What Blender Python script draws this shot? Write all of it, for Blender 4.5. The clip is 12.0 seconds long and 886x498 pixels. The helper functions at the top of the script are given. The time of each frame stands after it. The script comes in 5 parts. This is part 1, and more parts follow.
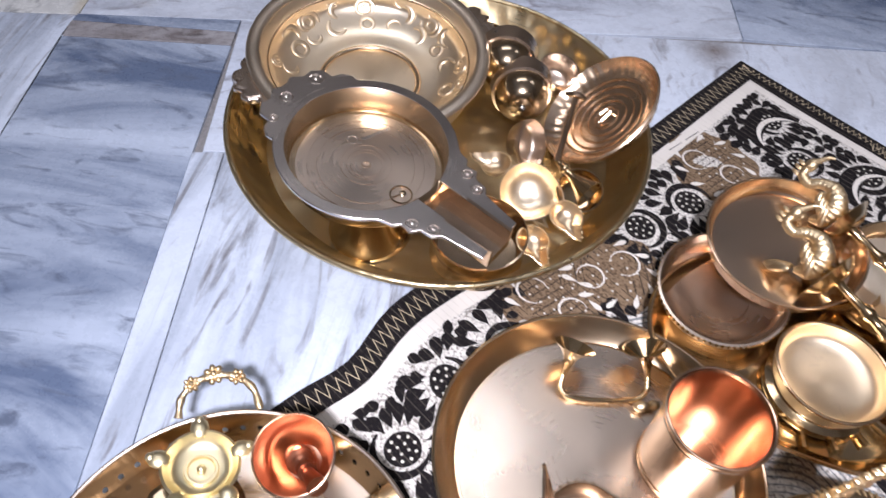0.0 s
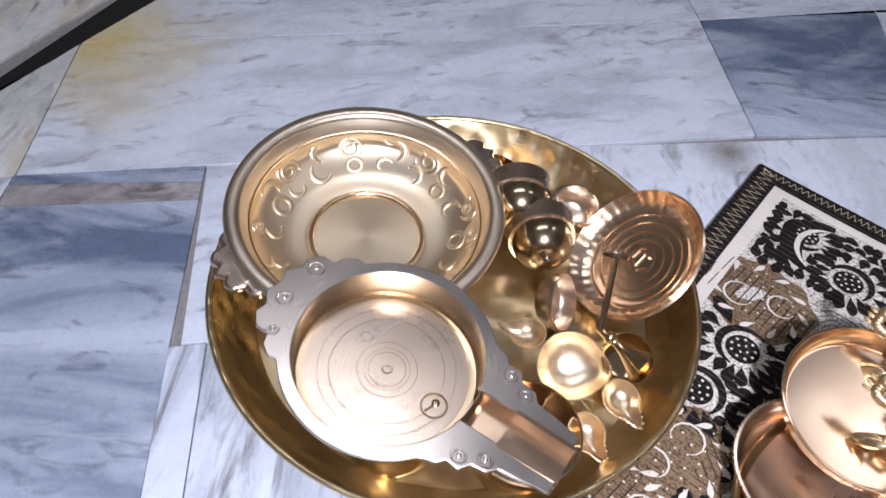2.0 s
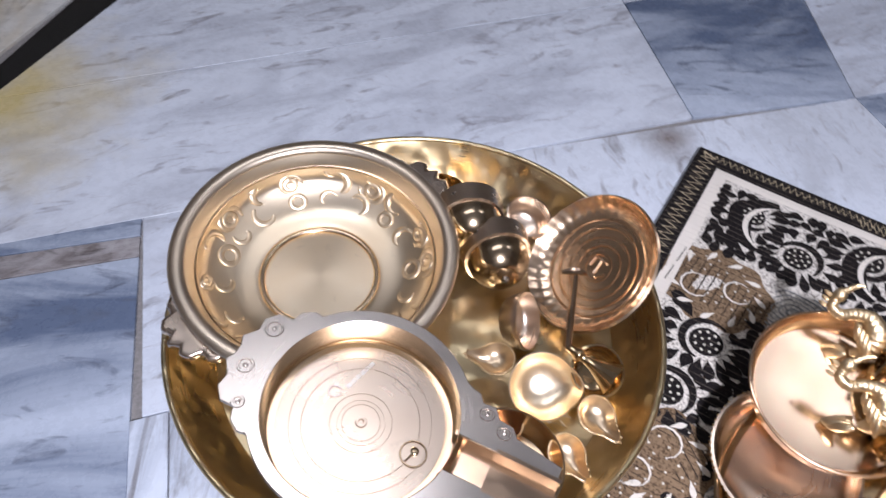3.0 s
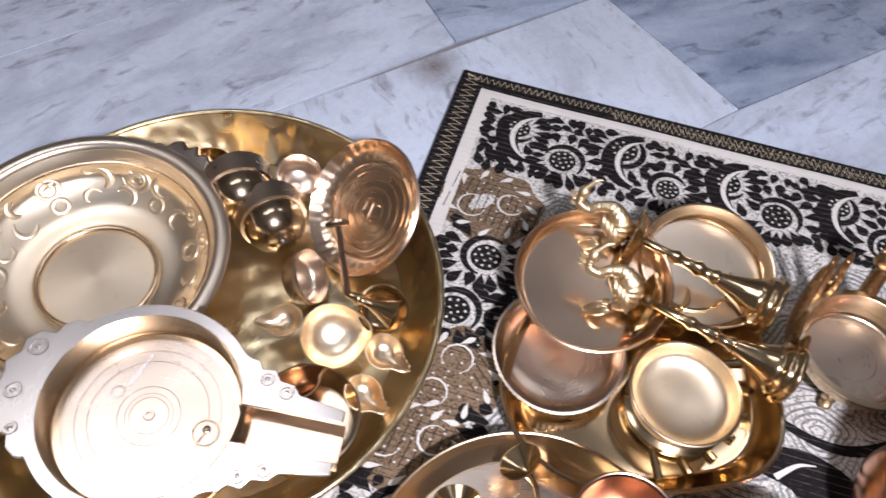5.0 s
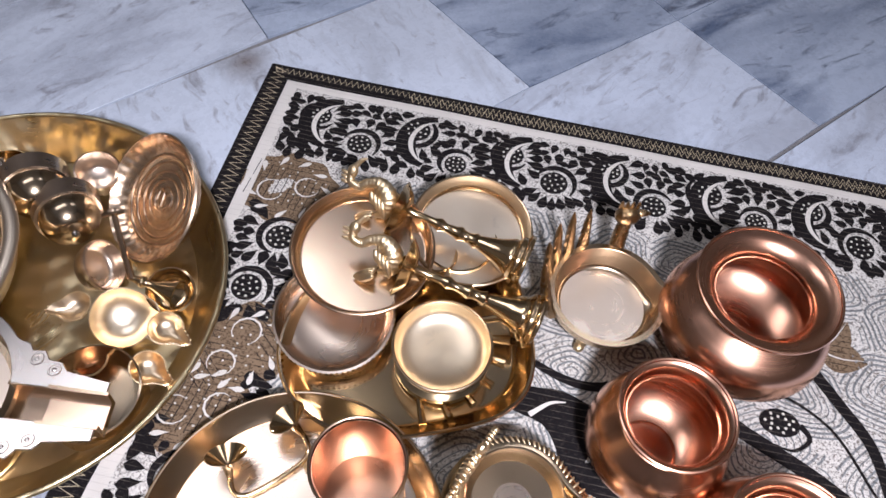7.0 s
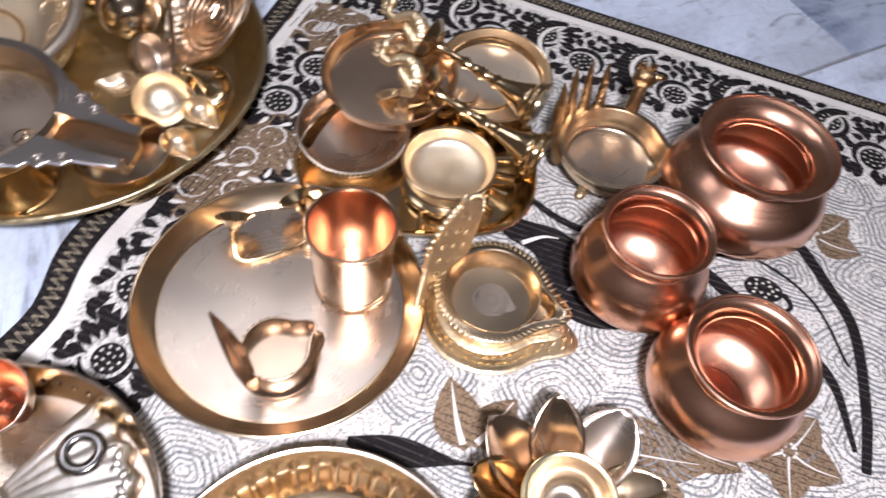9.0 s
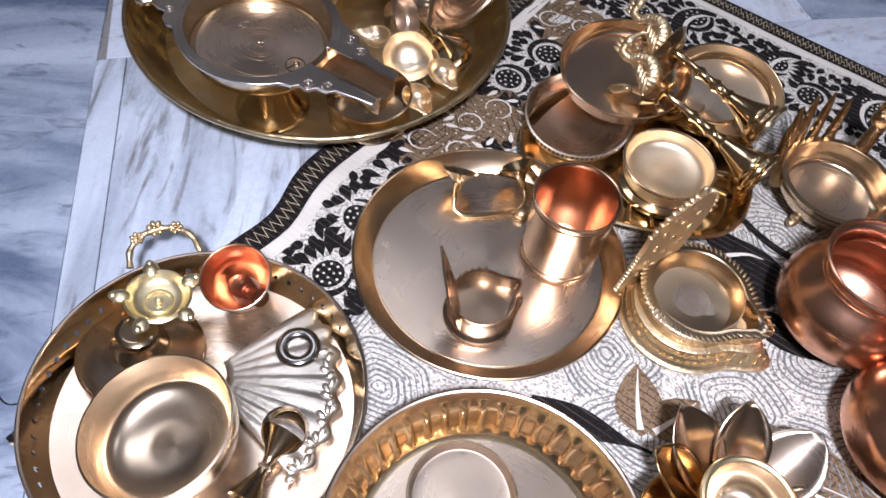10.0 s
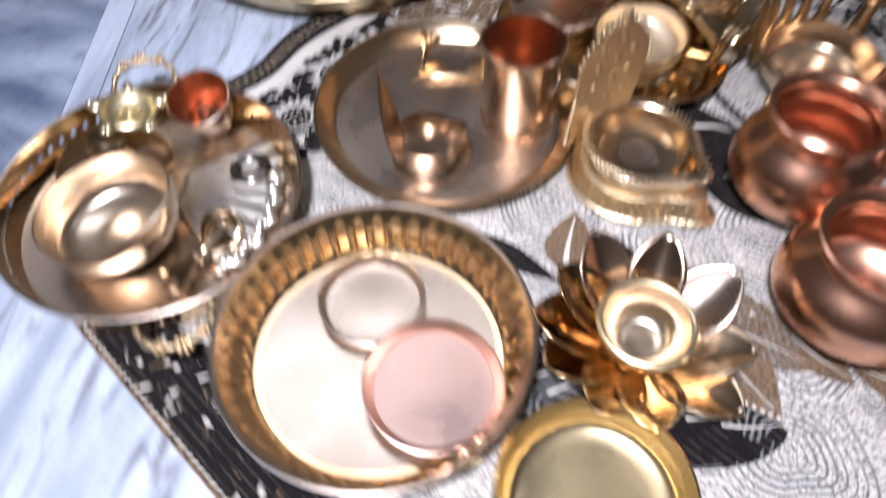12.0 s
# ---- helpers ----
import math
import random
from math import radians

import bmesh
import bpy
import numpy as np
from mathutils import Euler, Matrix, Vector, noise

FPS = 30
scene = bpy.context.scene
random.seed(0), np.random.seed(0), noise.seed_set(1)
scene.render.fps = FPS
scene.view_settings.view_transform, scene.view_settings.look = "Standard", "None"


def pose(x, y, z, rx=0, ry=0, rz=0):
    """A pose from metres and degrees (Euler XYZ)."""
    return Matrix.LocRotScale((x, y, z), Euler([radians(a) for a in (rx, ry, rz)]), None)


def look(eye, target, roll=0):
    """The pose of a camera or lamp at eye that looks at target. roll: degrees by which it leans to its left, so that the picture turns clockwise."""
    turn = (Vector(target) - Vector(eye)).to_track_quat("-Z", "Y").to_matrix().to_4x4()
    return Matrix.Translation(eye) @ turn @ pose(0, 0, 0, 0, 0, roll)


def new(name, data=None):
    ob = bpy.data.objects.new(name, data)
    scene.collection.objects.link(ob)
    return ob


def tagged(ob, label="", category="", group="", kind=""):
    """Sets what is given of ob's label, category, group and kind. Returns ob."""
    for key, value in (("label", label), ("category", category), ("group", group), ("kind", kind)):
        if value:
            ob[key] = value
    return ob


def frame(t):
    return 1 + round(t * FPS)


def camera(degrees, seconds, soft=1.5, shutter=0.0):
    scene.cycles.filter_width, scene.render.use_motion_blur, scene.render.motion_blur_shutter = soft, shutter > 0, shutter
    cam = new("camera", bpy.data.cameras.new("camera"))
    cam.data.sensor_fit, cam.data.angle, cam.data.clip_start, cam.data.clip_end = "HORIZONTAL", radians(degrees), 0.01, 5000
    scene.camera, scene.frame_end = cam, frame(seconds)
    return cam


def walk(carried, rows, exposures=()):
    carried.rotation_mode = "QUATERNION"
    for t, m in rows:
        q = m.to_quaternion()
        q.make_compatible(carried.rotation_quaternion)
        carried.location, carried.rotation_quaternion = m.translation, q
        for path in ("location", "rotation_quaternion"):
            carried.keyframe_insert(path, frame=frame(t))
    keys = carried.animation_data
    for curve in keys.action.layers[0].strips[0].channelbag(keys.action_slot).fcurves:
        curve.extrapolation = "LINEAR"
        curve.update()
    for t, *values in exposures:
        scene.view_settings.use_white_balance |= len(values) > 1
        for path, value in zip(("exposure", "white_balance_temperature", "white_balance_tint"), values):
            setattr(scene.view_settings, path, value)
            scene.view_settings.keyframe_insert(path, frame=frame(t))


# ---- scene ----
cam = camera(62.0, 12.0, shutter=0.5)
PATH = [
    (0, (-0.06, -0.029, 0.512), (0.094, 1.184, -1.071), 6.3),
    (0.5, (-0.08, 0.009, 0.507), (0.059, 1.232, -1.069), 6.2),
    (1, (-0.094, 0.062, 0.502), (0.096, 1.334, -1.03), 6.2),
    (1.5, (-0.099, 0.098, 0.505), (0.134, 1.365, -1.025), 6.0),
    (2, (-0.105, 0.135, 0.518), (0.181, 1.381, -1.021), 5.5),
    (2.5, (-0.109, 0.16, 0.532), (0.257, 1.382, -1.008), 4.7),
    (3, (-0.102, 0.178, 0.538), (0.309, 1.339, -1.037), 3.5),
    (3.5, (-0.085, 0.185, 0.548), (0.411, 1.21, -1.096), 3.0),
    (3.7, (-0.084, 0.185, 0.549), (0.476, 1.18, -1.092), 4.4),
    (5.5, (0.017, 0.114, 0.578), (0.67, 0.989, -1.098), 4.2),
    (6, (0.046, 0.081, 0.591), (0.736, 0.941, -1.077), 4.1),
    (6.5, (0.084, 0.04, 0.607), (0.771, 0.879, -1.073), 3.8),
    (6.7, (0.091, 0.03, 0.612), (0.788, 0.855, -1.072), 4.4),
    (8.3, (0.052, -0.08, 0.586), (0.805, 0.739, -1.076), 8.4),
    (8.5, (0.053, -0.115, 0.563), (0.762, 0.786, -1.076), 5.1),
    (9, (0.029, -0.14, 0.548), (0.668, 0.778, -1.11), 8.6),
    (9.5, (-0.024, -0.147, 0.546), (0.443, 0.831, -1.135), 7.3),
    (10, (-0.064, -0.159, 0.541), (0.303, 0.907, -1.112), 7.8),
    (10.5, (-0.064, -0.193, 0.545), (0.271, 0.922, -1.08), 6.0),
    (11, (-0.062, -0.255, 0.559), (0.313, 0.849, -1.066), 7.9),
    (11.5, (-0.041, -0.272, 0.55), (0.153, 0.9, -1.059), 1.7),
    (11.9, (0.003, -0.294, 0.514), (0.208, 0.858, -1.108), 3.2),
    (12, (0.055, -0.313, 0.482), (0.126, 0.835, -1.155), -0.9),
]
walk(cam, [(t, look(eye, target, roll)) for t, eye, target, roll in PATH], [(0, 0.03, 6500, 10), (5.0, 0.0, 6500, 10), (6.0, -0.13, 6400, 10), (8.5, -0.06, 6450, 10), (9.6, -0.09, 6450, 10), (9.95, -0.25, 6350, 10), (10.4, -0.34, 6250, 10), (11.5, -0.38, 6200, 10), (12, -0.38, 6350, 10)])

# ---- light ----
world = bpy.data.worlds.new("room_air")
world.use_nodes = True
world.node_tree.nodes["Background"].inputs[0].default_value = (0.6, 0.66, 0.75, 1)
world.node_tree.nodes["Background"].inputs[1].default_value = 0.05
scene.world = world


def area_lamp(name, eye, target, sx, sy, watts, colour, spread=180):
    d = bpy.data.lights.new(name, "AREA")
    d.shape, d.size, d.size_y, d.energy, d.color = "RECTANGLE", sx, sy, watts, colour
    d.spread = radians(spread)
    ob = new(name, d)
    ob.matrix_world = look(eye, target)
    return ob


CEILING = 2.7
area_lamp("ceiling_lamp_light", (-0.25, 1.15, 2.655), (-0.25, 1.15, 0), 1.5, 0.7, 13, (0.90, 0.90, 1.0))
area_lamp("ceiling_lamp_light", (1.72, 0.74, 2.655), (1.72, 0.74, 0), 0.5, 0.5, 3, (0.90, 0.90, 1.0))
# added light behind the camera, for front highlights and falloff to the far floor
area_lamp("added_pendant_light", (-0.12, -0.50, 1.22), (0.05, -0.06, 0), 0.15, 0.12, 13.5, (0.88, 0.87, 1.0), 106)


# ---- materials ----
def material(name):
    m = bpy.data.materials.new(name)
    m.use_nodes = True
    nt = m.node_tree
    return m, nt, nt.nodes["Principled BSDF"]


def link(nt, a, b):
    nt.links.new(a, b)


def noise_node(nt, vec, scale, detail=4, rough=0.55, distortion=0.0):
    n = nt.nodes.new("ShaderNodeTexNoise")
    n.inputs["Scale"].default_value = scale
    n.inputs["Detail"].default_value = detail
    n.inputs["Roughness"].default_value = rough
    n.inputs["Distortion"].default_value = distortion
    link(nt, vec, n.inputs["Vector"])
    return n.outputs["Fac"]


def ramp(nt, fac, stops):
    r = nt.nodes.new("ShaderNodeValToRGB")
    e = r.color_ramp.elements
    while len(e) < len(stops):
        e.new(0.5)
    for k, (p, c) in zip(e, stops):
        k.position = p
        k.color = (*c, 1) if len(c) == 3 else c
    link(nt, fac, r.inputs["Fac"])
    return r.outputs["Color"]


def grey(v):
    return (v, v, v)


def bump(nt, b, height, strength, distance):
    n = nt.nodes.new("ShaderNodeBump")
    n.inputs["Strength"].default_value = strength
    n.inputs["Distance"].default_value = distance
    link(nt, height, n.inputs["Height"])
    link(nt, n.outputs["Normal"], b.inputs["Normal"])
    return n


def mix_colour(nt, fac, a, b, mode="MIX"):
    n = nt.nodes.new("ShaderNodeMix")
    n.data_type, n.blend_type = "RGBA", mode
    for v, i in ((fac, 0), (a, 6), (b, 7)):
        if isinstance(v, (int, float)):
            n.inputs[i].default_value = v
        elif isinstance(v, tuple):
            n.inputs[i].default_value = (*v, 1)
        else:
            link(nt, v, n.inputs[i])
    return n.outputs[2]


def metal(name, light, dark, rough, aniso=0.0, hammer=0.0, relief=0.0, relief_scale=120):
    """Polished or cast metal: soft tarnish, and turned (ringed), hammered or cast faces."""
    m, nt, b = material(name)
    co = nt.nodes.new("ShaderNodeTexCoord").outputs["Object"]
    tarnish = noise_node(nt, co, 14, 4, 0.5, 0.3)
    stain = noise_node(nt, co, 55, 4, 0.6, 0.6)
    c = ramp(nt, tarnish, [(0.3, dark), (0.7, light)])
    c = mix_colour(nt, ramp(nt, stain, [(0.62, grey(0)), (0.8, grey(0.35))]), c, tuple(0.55 * v for v in dark))
    link(nt, c, b.inputs["Base Color"])
    b.inputs["Metallic"].default_value = 1
    sep = nt.nodes.new("ShaderNodeSeparateXYZ")
    link(nt, co, sep.inputs[0])
    flat = nt.nodes.new("ShaderNodeVectorMath")
    flat.operation = "MULTIPLY"
    flat.inputs[1].default_value = (1, 1, 0)
    link(nt, co, flat.inputs[0])
    ln = nt.nodes.new("ShaderNodeVectorMath")
    ln.operation = "LENGTH"
    link(nt, flat.outputs[0], ln.inputs[0])
    cmb = nt.nodes.new("ShaderNodeCombineXYZ")
    link(nt, ln.outputs["Value"], cmb.inputs[0])
    link(nt, sep.outputs[2], cmb.inputs[2])
    rings = noise_node(nt, cmb.outputs[0], 330, 3, 0.7)
    r1 = ramp(nt, rings, [(0.25, grey(max(rough - 0.02, 0.03))), (0.75, grey(rough + 0.03))])
    r2 = ramp(nt, tarnish, [(0.3, grey(1.0)), (0.7, grey(0.66))])
    link(nt, mix_colour(nt, 1.0, r1, r2, "MULTIPLY"), b.inputs["Roughness"])
    if aniso:
        b.inputs["Anisotropic"].default_value = aniso
        t = nt.nodes.new("ShaderNodeTangent")
        t.direction_type, t.axis = "RADIAL", "Z"
        link(nt, t.outputs[0], b.inputs["Tangent"])
    if hammer:
        v = nt.nodes.new("ShaderNodeTexVoronoi")
        v.feature = "SMOOTH_F1"
        v.inputs["Scale"].default_value = 62
        v.inputs["Smoothness"].default_value = 0.8
        link(nt, co, v.inputs["Vector"])
        bump(nt, b, v.outputs["Distance"], hammer, 0.004)
    elif relief:
        bump(nt, b, noise_node(nt, co, relief_scale, 3, 0.6), relief, 0.002)
    elif aniso:
        bump(nt, b, rings, 0.02, 0.0006)
    return m


BRASS = metal("polished_brass", (0.85, 0.66, 0.41), (0.75, 0.54, 0.30), 0.16)
TURNED = metal("turned_brass", (0.86, 0.69, 0.49), (0.78, 0.59, 0.39), 0.24, aniso=0.4)
PALE = metal("pale_bronze", (0.82, 0.70, 0.59), (0.75, 0.61, 0.49), 0.33, aniso=0.25)
PALEFLAT = metal("pale_bronze_plate", (0.80, 0.74, 0.69), (0.74, 0.67, 0.61), 0.3)
ROSE = metal("rose_bronze", (0.86, 0.65, 0.47), (0.78, 0.55, 0.38), 0.23, aniso=0.4)
HAMMERED = metal("hammered_brass", (0.80, 0.67, 0.42), (0.68, 0.53, 0.30), 0.38, hammer=0.42)
CAST = metal("cast_brass", (0.87, 0.71, 0.46), (0.68, 0.51, 0.30), 0.48, relief=0.4, relief_scale=240)
FLUTED = metal("fluted_brass", (0.88, 0.71, 0.46), (0.79, 0.59, 0.35), 0.22)
SHELLCAST = metal("pale_cast_bronze", (0.84, 0.79, 0.71), (0.76, 0.69, 0.60), 0.42, relief=0.25, relief_scale=150)
DARKCAST = metal("aged_cast_brass", (0.52, 0.35, 0.19), (0.36, 0.23, 0.11), 0.34, relief=0.8, relief_scale=200)
YELLOW = metal("yellow_brass", (0.92, 0.76, 0.46), (0.85, 0.67, 0.38), 0.32)
COPPER = metal("brushed_copper", (0.86, 0.50, 0.35), (0.76, 0.40, 0.26), 0.28, aniso=0.2)
COPPERIN = metal("bright_copper", (0.88, 0.56, 0.40), (0.80, 0.47, 0.31), 0.27, aniso=0.4)
CHAMPAGNE = metal("champagne_bronze", (0.91, 0.77, 0.61), (0.84, 0.68, 0.51), 0.28, aniso=0.5)
COPPERDARK = metal("worn_dark_copper", (0.50, 0.22, 0.14), (0.36, 0.14, 0.08), 0.38)
MIRROR = metal("mirror_bronze", (0.86, 0.67, 0.50), (0.80, 0.59, 0.42), 0.25)
SATIN = metal("satin_brass", (0.95, 0.82, 0.63), (0.89, 0.73, 0.52), 0.46, aniso=0.3)
ROSESATIN = metal("satin_rose_bronze", (0.90, 0.70, 0.51), (0.82, 0.60, 0.41), 0.30, aniso=0.4)
BROWN_BRONZE = metal("brown_bronze", (0.69, 0.53, 0.40), (0.60, 0.44, 0.31), 0.24, aniso=0.3)
PALE_YELLOW = metal("pale_yellow_brass", (0.96, 0.86, 0.60), (0.91, 0.78, 0.48), 0.42)
SATINPALE = metal("satin_pale_bronze", (0.88, 0.77, 0.63), (0.82, 0.69, 0.54), 0.42, aniso=0.3)
# petal brass darkened to stand for dark reflections on one side
SHADED_AMBER = metal("shaded_amber_brass", (0.72, 0.50, 0.28), (0.60, 0.39, 0.19), 0.15)
OLDSATIN = metal("dull_satin_brass", (0.84, 0.68, 0.48), (0.75, 0.58, 0.39), 0.38)
STEEL = metal("dull_steel", (0.42, 0.40, 0.38), (0.30, 0.28, 0.27), 0.22)
DARKBRASS = metal("tarnished_brass", (0.62, 0.49, 0.34), (0.50, 0.38, 0.25), 0.22)


def plain(name, colour, rough, scale=300, depth=0.0006, amount=0.5, spread=0.25):
    m, nt, b = material(name)
    co = nt.nodes.new("ShaderNodeTexCoord").outputs["Object"]
    f = noise_node(nt, co, scale, 3, 0.7)
    lo = tuple(c * (1 - spread) for c in colour)
    hi = tuple(min(c * (1 + spread), 0.95) for c in colour)
    link(nt, ramp(nt, f, [(0.3, lo), (0.7, hi)]), b.inputs["Base Color"])
    b.inputs["Roughness"].default_value = rough
    bump(nt, b, f, amount, depth)
    return m


def weave(name, colour, dark, coarse, weft, share):
    """Jacquard cloth: crossed threads, a speckle of the darker yarn and single weft threads that run across."""
    m, nt, b = material(name)
    co = nt.nodes.new("ShaderNodeTexCoord").outputs["Object"]
    mp = nt.nodes.new("ShaderNodeMapping")
    mp.inputs["Rotation"].default_value = (0, 0, radians(41))
    link(nt, co, mp.inputs["Vector"])
    heights = []
    for axis in ("X", "Y"):
        w = nt.nodes.new("ShaderNodeTexWave")
        w.bands_direction = axis
        w.inputs["Scale"].default_value = 260
        w.inputs["Distortion"].default_value = 1.2
        link(nt, mp.outputs[0], w.inputs["Vector"])
        heights.append(w.outputs["Fac"])
    threads = mix_colour(nt, 1.0, heights[0], heights[1], "MULTIPLY")
    speck = noise_node(nt, co, 420, 3, 0.75)
    patch = noise_node(nt, co, 30, 3, 0.5)
    c = ramp(nt, speck, [(coarse, dark), (coarse + 0.09, colour)])
    c = mix_colour(nt, 0.25, c, ramp(nt, patch, [(0.3, grey(0.6)), (0.7, grey(1.0))]), "MULTIPLY")
    along = nt.nodes.new("ShaderNodeVectorMath")
    along.operation = "DOT_PRODUCT"
    along.inputs[1].default_value = (-0.7513, -0.66, 0)
    link(nt, co, along.inputs[0])
    pitch = nt.nodes.new("ShaderNodeMath")
    pitch.operation = "PINGPONG"
    pitch.inputs[1].default_value = 0.0031
    link(nt, along.outputs["Value"], pitch.inputs[0])
    thread = nt.nodes.new("ShaderNodeMath")
    thread.operation = "LESS_THAN"
    thread.inputs[1].default_value = 0.00042
    link(nt, pitch.outputs[0], thread.inputs[0])
    fade = nt.nodes.new("ShaderNodeMath")
    fade.operation = "MULTIPLY"
    link(nt, thread.outputs[0], fade.inputs[0])
    link(nt, ramp(nt, noise_node(nt, co, 70, 2, 0.5), [(0.35, grey(0)), (0.55, grey(share))]), fade.inputs[1])
    c = mix_colour(nt, fade.outputs[0], c, weft)
    link(nt, c, b.inputs["Base Color"])
    b.inputs["Roughness"].default_value = 0.92
    b.inputs["Specular IOR Level"].default_value = 0.15
    bump(nt, b, threads, 0.5, 0.0008)
    return m


CLOTH = weave("ivory_cloth", (0.82, 0.78, 0.72), (0.26, 0.23, 0.20), 0.41, (0.30, 0.28, 0.26), 0.35)
WHITE = weave("white_cloth_band", (0.84, 0.79, 0.72), (0.62, 0.57, 0.5), 0.22, (0.40, 0.36, 0.31), 0.2)
BLACK = weave("black_yarn", (0.012, 0.010, 0.011), (0.035, 0.028, 0.026), 0.36, (0.26, 0.22, 0.18), 0.28)
BROWN = weave("brown_yarn", (0.27, 0.185, 0.115), (0.10, 0.065, 0.04), 0.40, (0.03, 0.022, 0.018), 0.9)
GREYYARN = weave("grey_yarn", (0.30, 0.31, 0.31), (0.16, 0.16, 0.16), 0.42, (0.10, 0.10, 0.10), 0.3)
DOT = plain("ivory_yarn", (0.70, 0.66, 0.58), 0.9)
GOLDYARN = plain("tan_yarn", (0.60, 0.49, 0.33), 0.85)


def marble(name, base, vein, dark, turn, stretch, amount, rust=0.0, scale=17, stain=None, veins=0.56):
    """Polished marble with long streaks along one way, fainter clouds and fine dark veins."""
    m, nt, b = material(name)
    co = nt.nodes.new("ShaderNodeTexCoord").outputs["Object"]
    rnd = nt.nodes.new("ShaderNodeObjectInfo").outputs["Random"]
    sc = nt.nodes.new("ShaderNodeVectorMath")
    sc.operation = "SCALE"
    sc.inputs[0].default_value = (37, 23, 11)
    link(nt, rnd, sc.inputs["Scale"])
    ad = nt.nodes.new("ShaderNodeVectorMath")
    link(nt, co, ad.inputs[0])
    link(nt, sc.outputs[0], ad.inputs[1])
    mp = nt.nodes.new("ShaderNodeMapping")
    mp.vector_type = "TEXTURE"
    mp.inputs["Rotation"].default_value = (0, 0, radians(turn))
    mp.inputs["Scale"].default_value = (stretch, 1, 1)
    link(nt, ad.outputs[0], mp.inputs["Vector"])
    v = mp.outputs[0]
    streak = noise_node(nt, v, scale, 6, 0.6, 0.8)
    streak2 = noise_node(nt, v, 44, 5, 0.6, 1.3)
    cloud = noise_node(nt, ad.outputs[0], 5, 4, 0.5, 0.3)
    fine = noise_node(nt, ad.outputs[0], 90, 4, 0.7)
    c = ramp(nt, streak, [(0.46 - amount, base), (0.53, tuple(0.55 * p + 0.45 * q for p, q in zip(base, vein))), (0.64, vein)])
    k = ramp(nt, streak2, [(veins, grey(0)), (veins + 0.15, grey(0.87))])
    c = mix_colour(nt, k, c, dark)
    c = mix_colour(nt, ramp(nt, cloud, [(0.45, grey(0)), (0.75, grey(0.4))]), c, vein)
    if rust:
        c = mix_colour(nt, ramp(nt, noise_node(nt, v, 6, 4, 0.6, 0.5), [(0.5, grey(0)), (0.66, grey(rust))]), c, (0.52, 0.40, 0.20))
    if stain:
        x, y, r, tone = stain
        near = nt.nodes.new("ShaderNodeVectorMath")
        near.operation = "DISTANCE"
        near.inputs[1].default_value = (x, y, 0)
        link(nt, co, near.inputs[0])
        mul = nt.nodes.new("ShaderNodeMath")
        mul.operation = "MULTIPLY_ADD"
        link(nt, noise_node(nt, co, 14, 4, 0.6), mul.inputs[0])
        mul.inputs[1].default_value = r * 1.2
        link(nt, near.outputs["Value"], mul.inputs[2])
        sc2 = nt.nodes.new("ShaderNodeMath")
        sc2.operation = "DIVIDE"
        link(nt, mul.outputs[0], sc2.inputs[0])
        sc2.inputs[1].default_value = 2 * r
        c = mix_colour(nt, ramp(nt, sc2.outputs[0], [(0.3, grey(0.8)), (0.85, grey(0))]), c, tone)
    c = mix_colour(nt, 0.22, c, ramp(nt, fine, [(0.3, grey(0.72)), (0.7, grey(1.0))]), "MULTIPLY")
    link(nt, c, b.inputs["Base Color"])
    link(nt, ramp(nt, fine, [(0.3, grey(0.2)), (0.7, grey(0.36))]), b.inputs["Roughness"])
    b.inputs["Specular IOR Level"].default_value = 0.4
    bump(nt, b, fine, 0.08, 0.001)
    return m


MARBLE_PALE = marble("pale_marble", (0.65, 0.715, 0.83), (0.48, 0.52, 0.60), (0.27, 0.27, 0.31), 8, 2.8, 0.02)
MARBLE_BAND = marble("banded_marble", (0.49, 0.56, 0.68), (0.12, 0.16, 0.25), (0.10, 0.12, 0.17), -10, 3.2, 0.06, scale=9, veins=0.55)
MARBLE_DOWN = marble("streaked_marble", (0.64, 0.71, 0.83), (0.38, 0.43, 0.52), (0.17, 0.16, 0.17), 78, 6.0, 0.01, veins=0.53)
MARBLE_RUST = marble("stained_marble", (0.70, 0.71, 0.70), (0.44, 0.46, 0.47), (0.22, 0.23, 0.24), 70, 3.0, 0.04, 0.75)
MARBLE_EDGE = marble("yellowed_marble", (0.67, 0.73, 0.83), (0.48, 0.52, 0.60), (0.27, 0.27, 0.31), 8, 2.8, 0.02, stain=(-0.35, 0.89, 0.15, (0.60, 0.47, 0.14)))
MARBLE_SPOT = marble("spotted_marble", (0.67, 0.73, 0.83), (0.52, 0.56, 0.63), (0.30, 0.30, 0.33), 80, 2.2, 0.02, stain=(0.313, 0.655, 0.034, (0.14, 0.09, 0.06)))
MARBLE_DARK = marble("dark_seam_marble", (0.40, 0.39, 0.41), (0.17, 0.15, 0.15), (0.07, 0.06, 0.06), 4, 2.5, 0.06, scale=45)
GRANITE = plain("black_granite", (0.012, 0.013, 0.014), 0.25, 400, 0.0003, 0.1, 0.6)
GROUT = plain("dark_grout", (0.24, 0.23, 0.23), 0.9)
PLASTER = plain("cream_plaster", (0.42, 0.36, 0.30), 0.9, 40, 0.002, 0.2, 0.06)
CEILPAINT = plain("white_ceiling_paint", (0.78, 0.78, 0.77), 0.9, 40, 0.002, 0.2, 0.04)


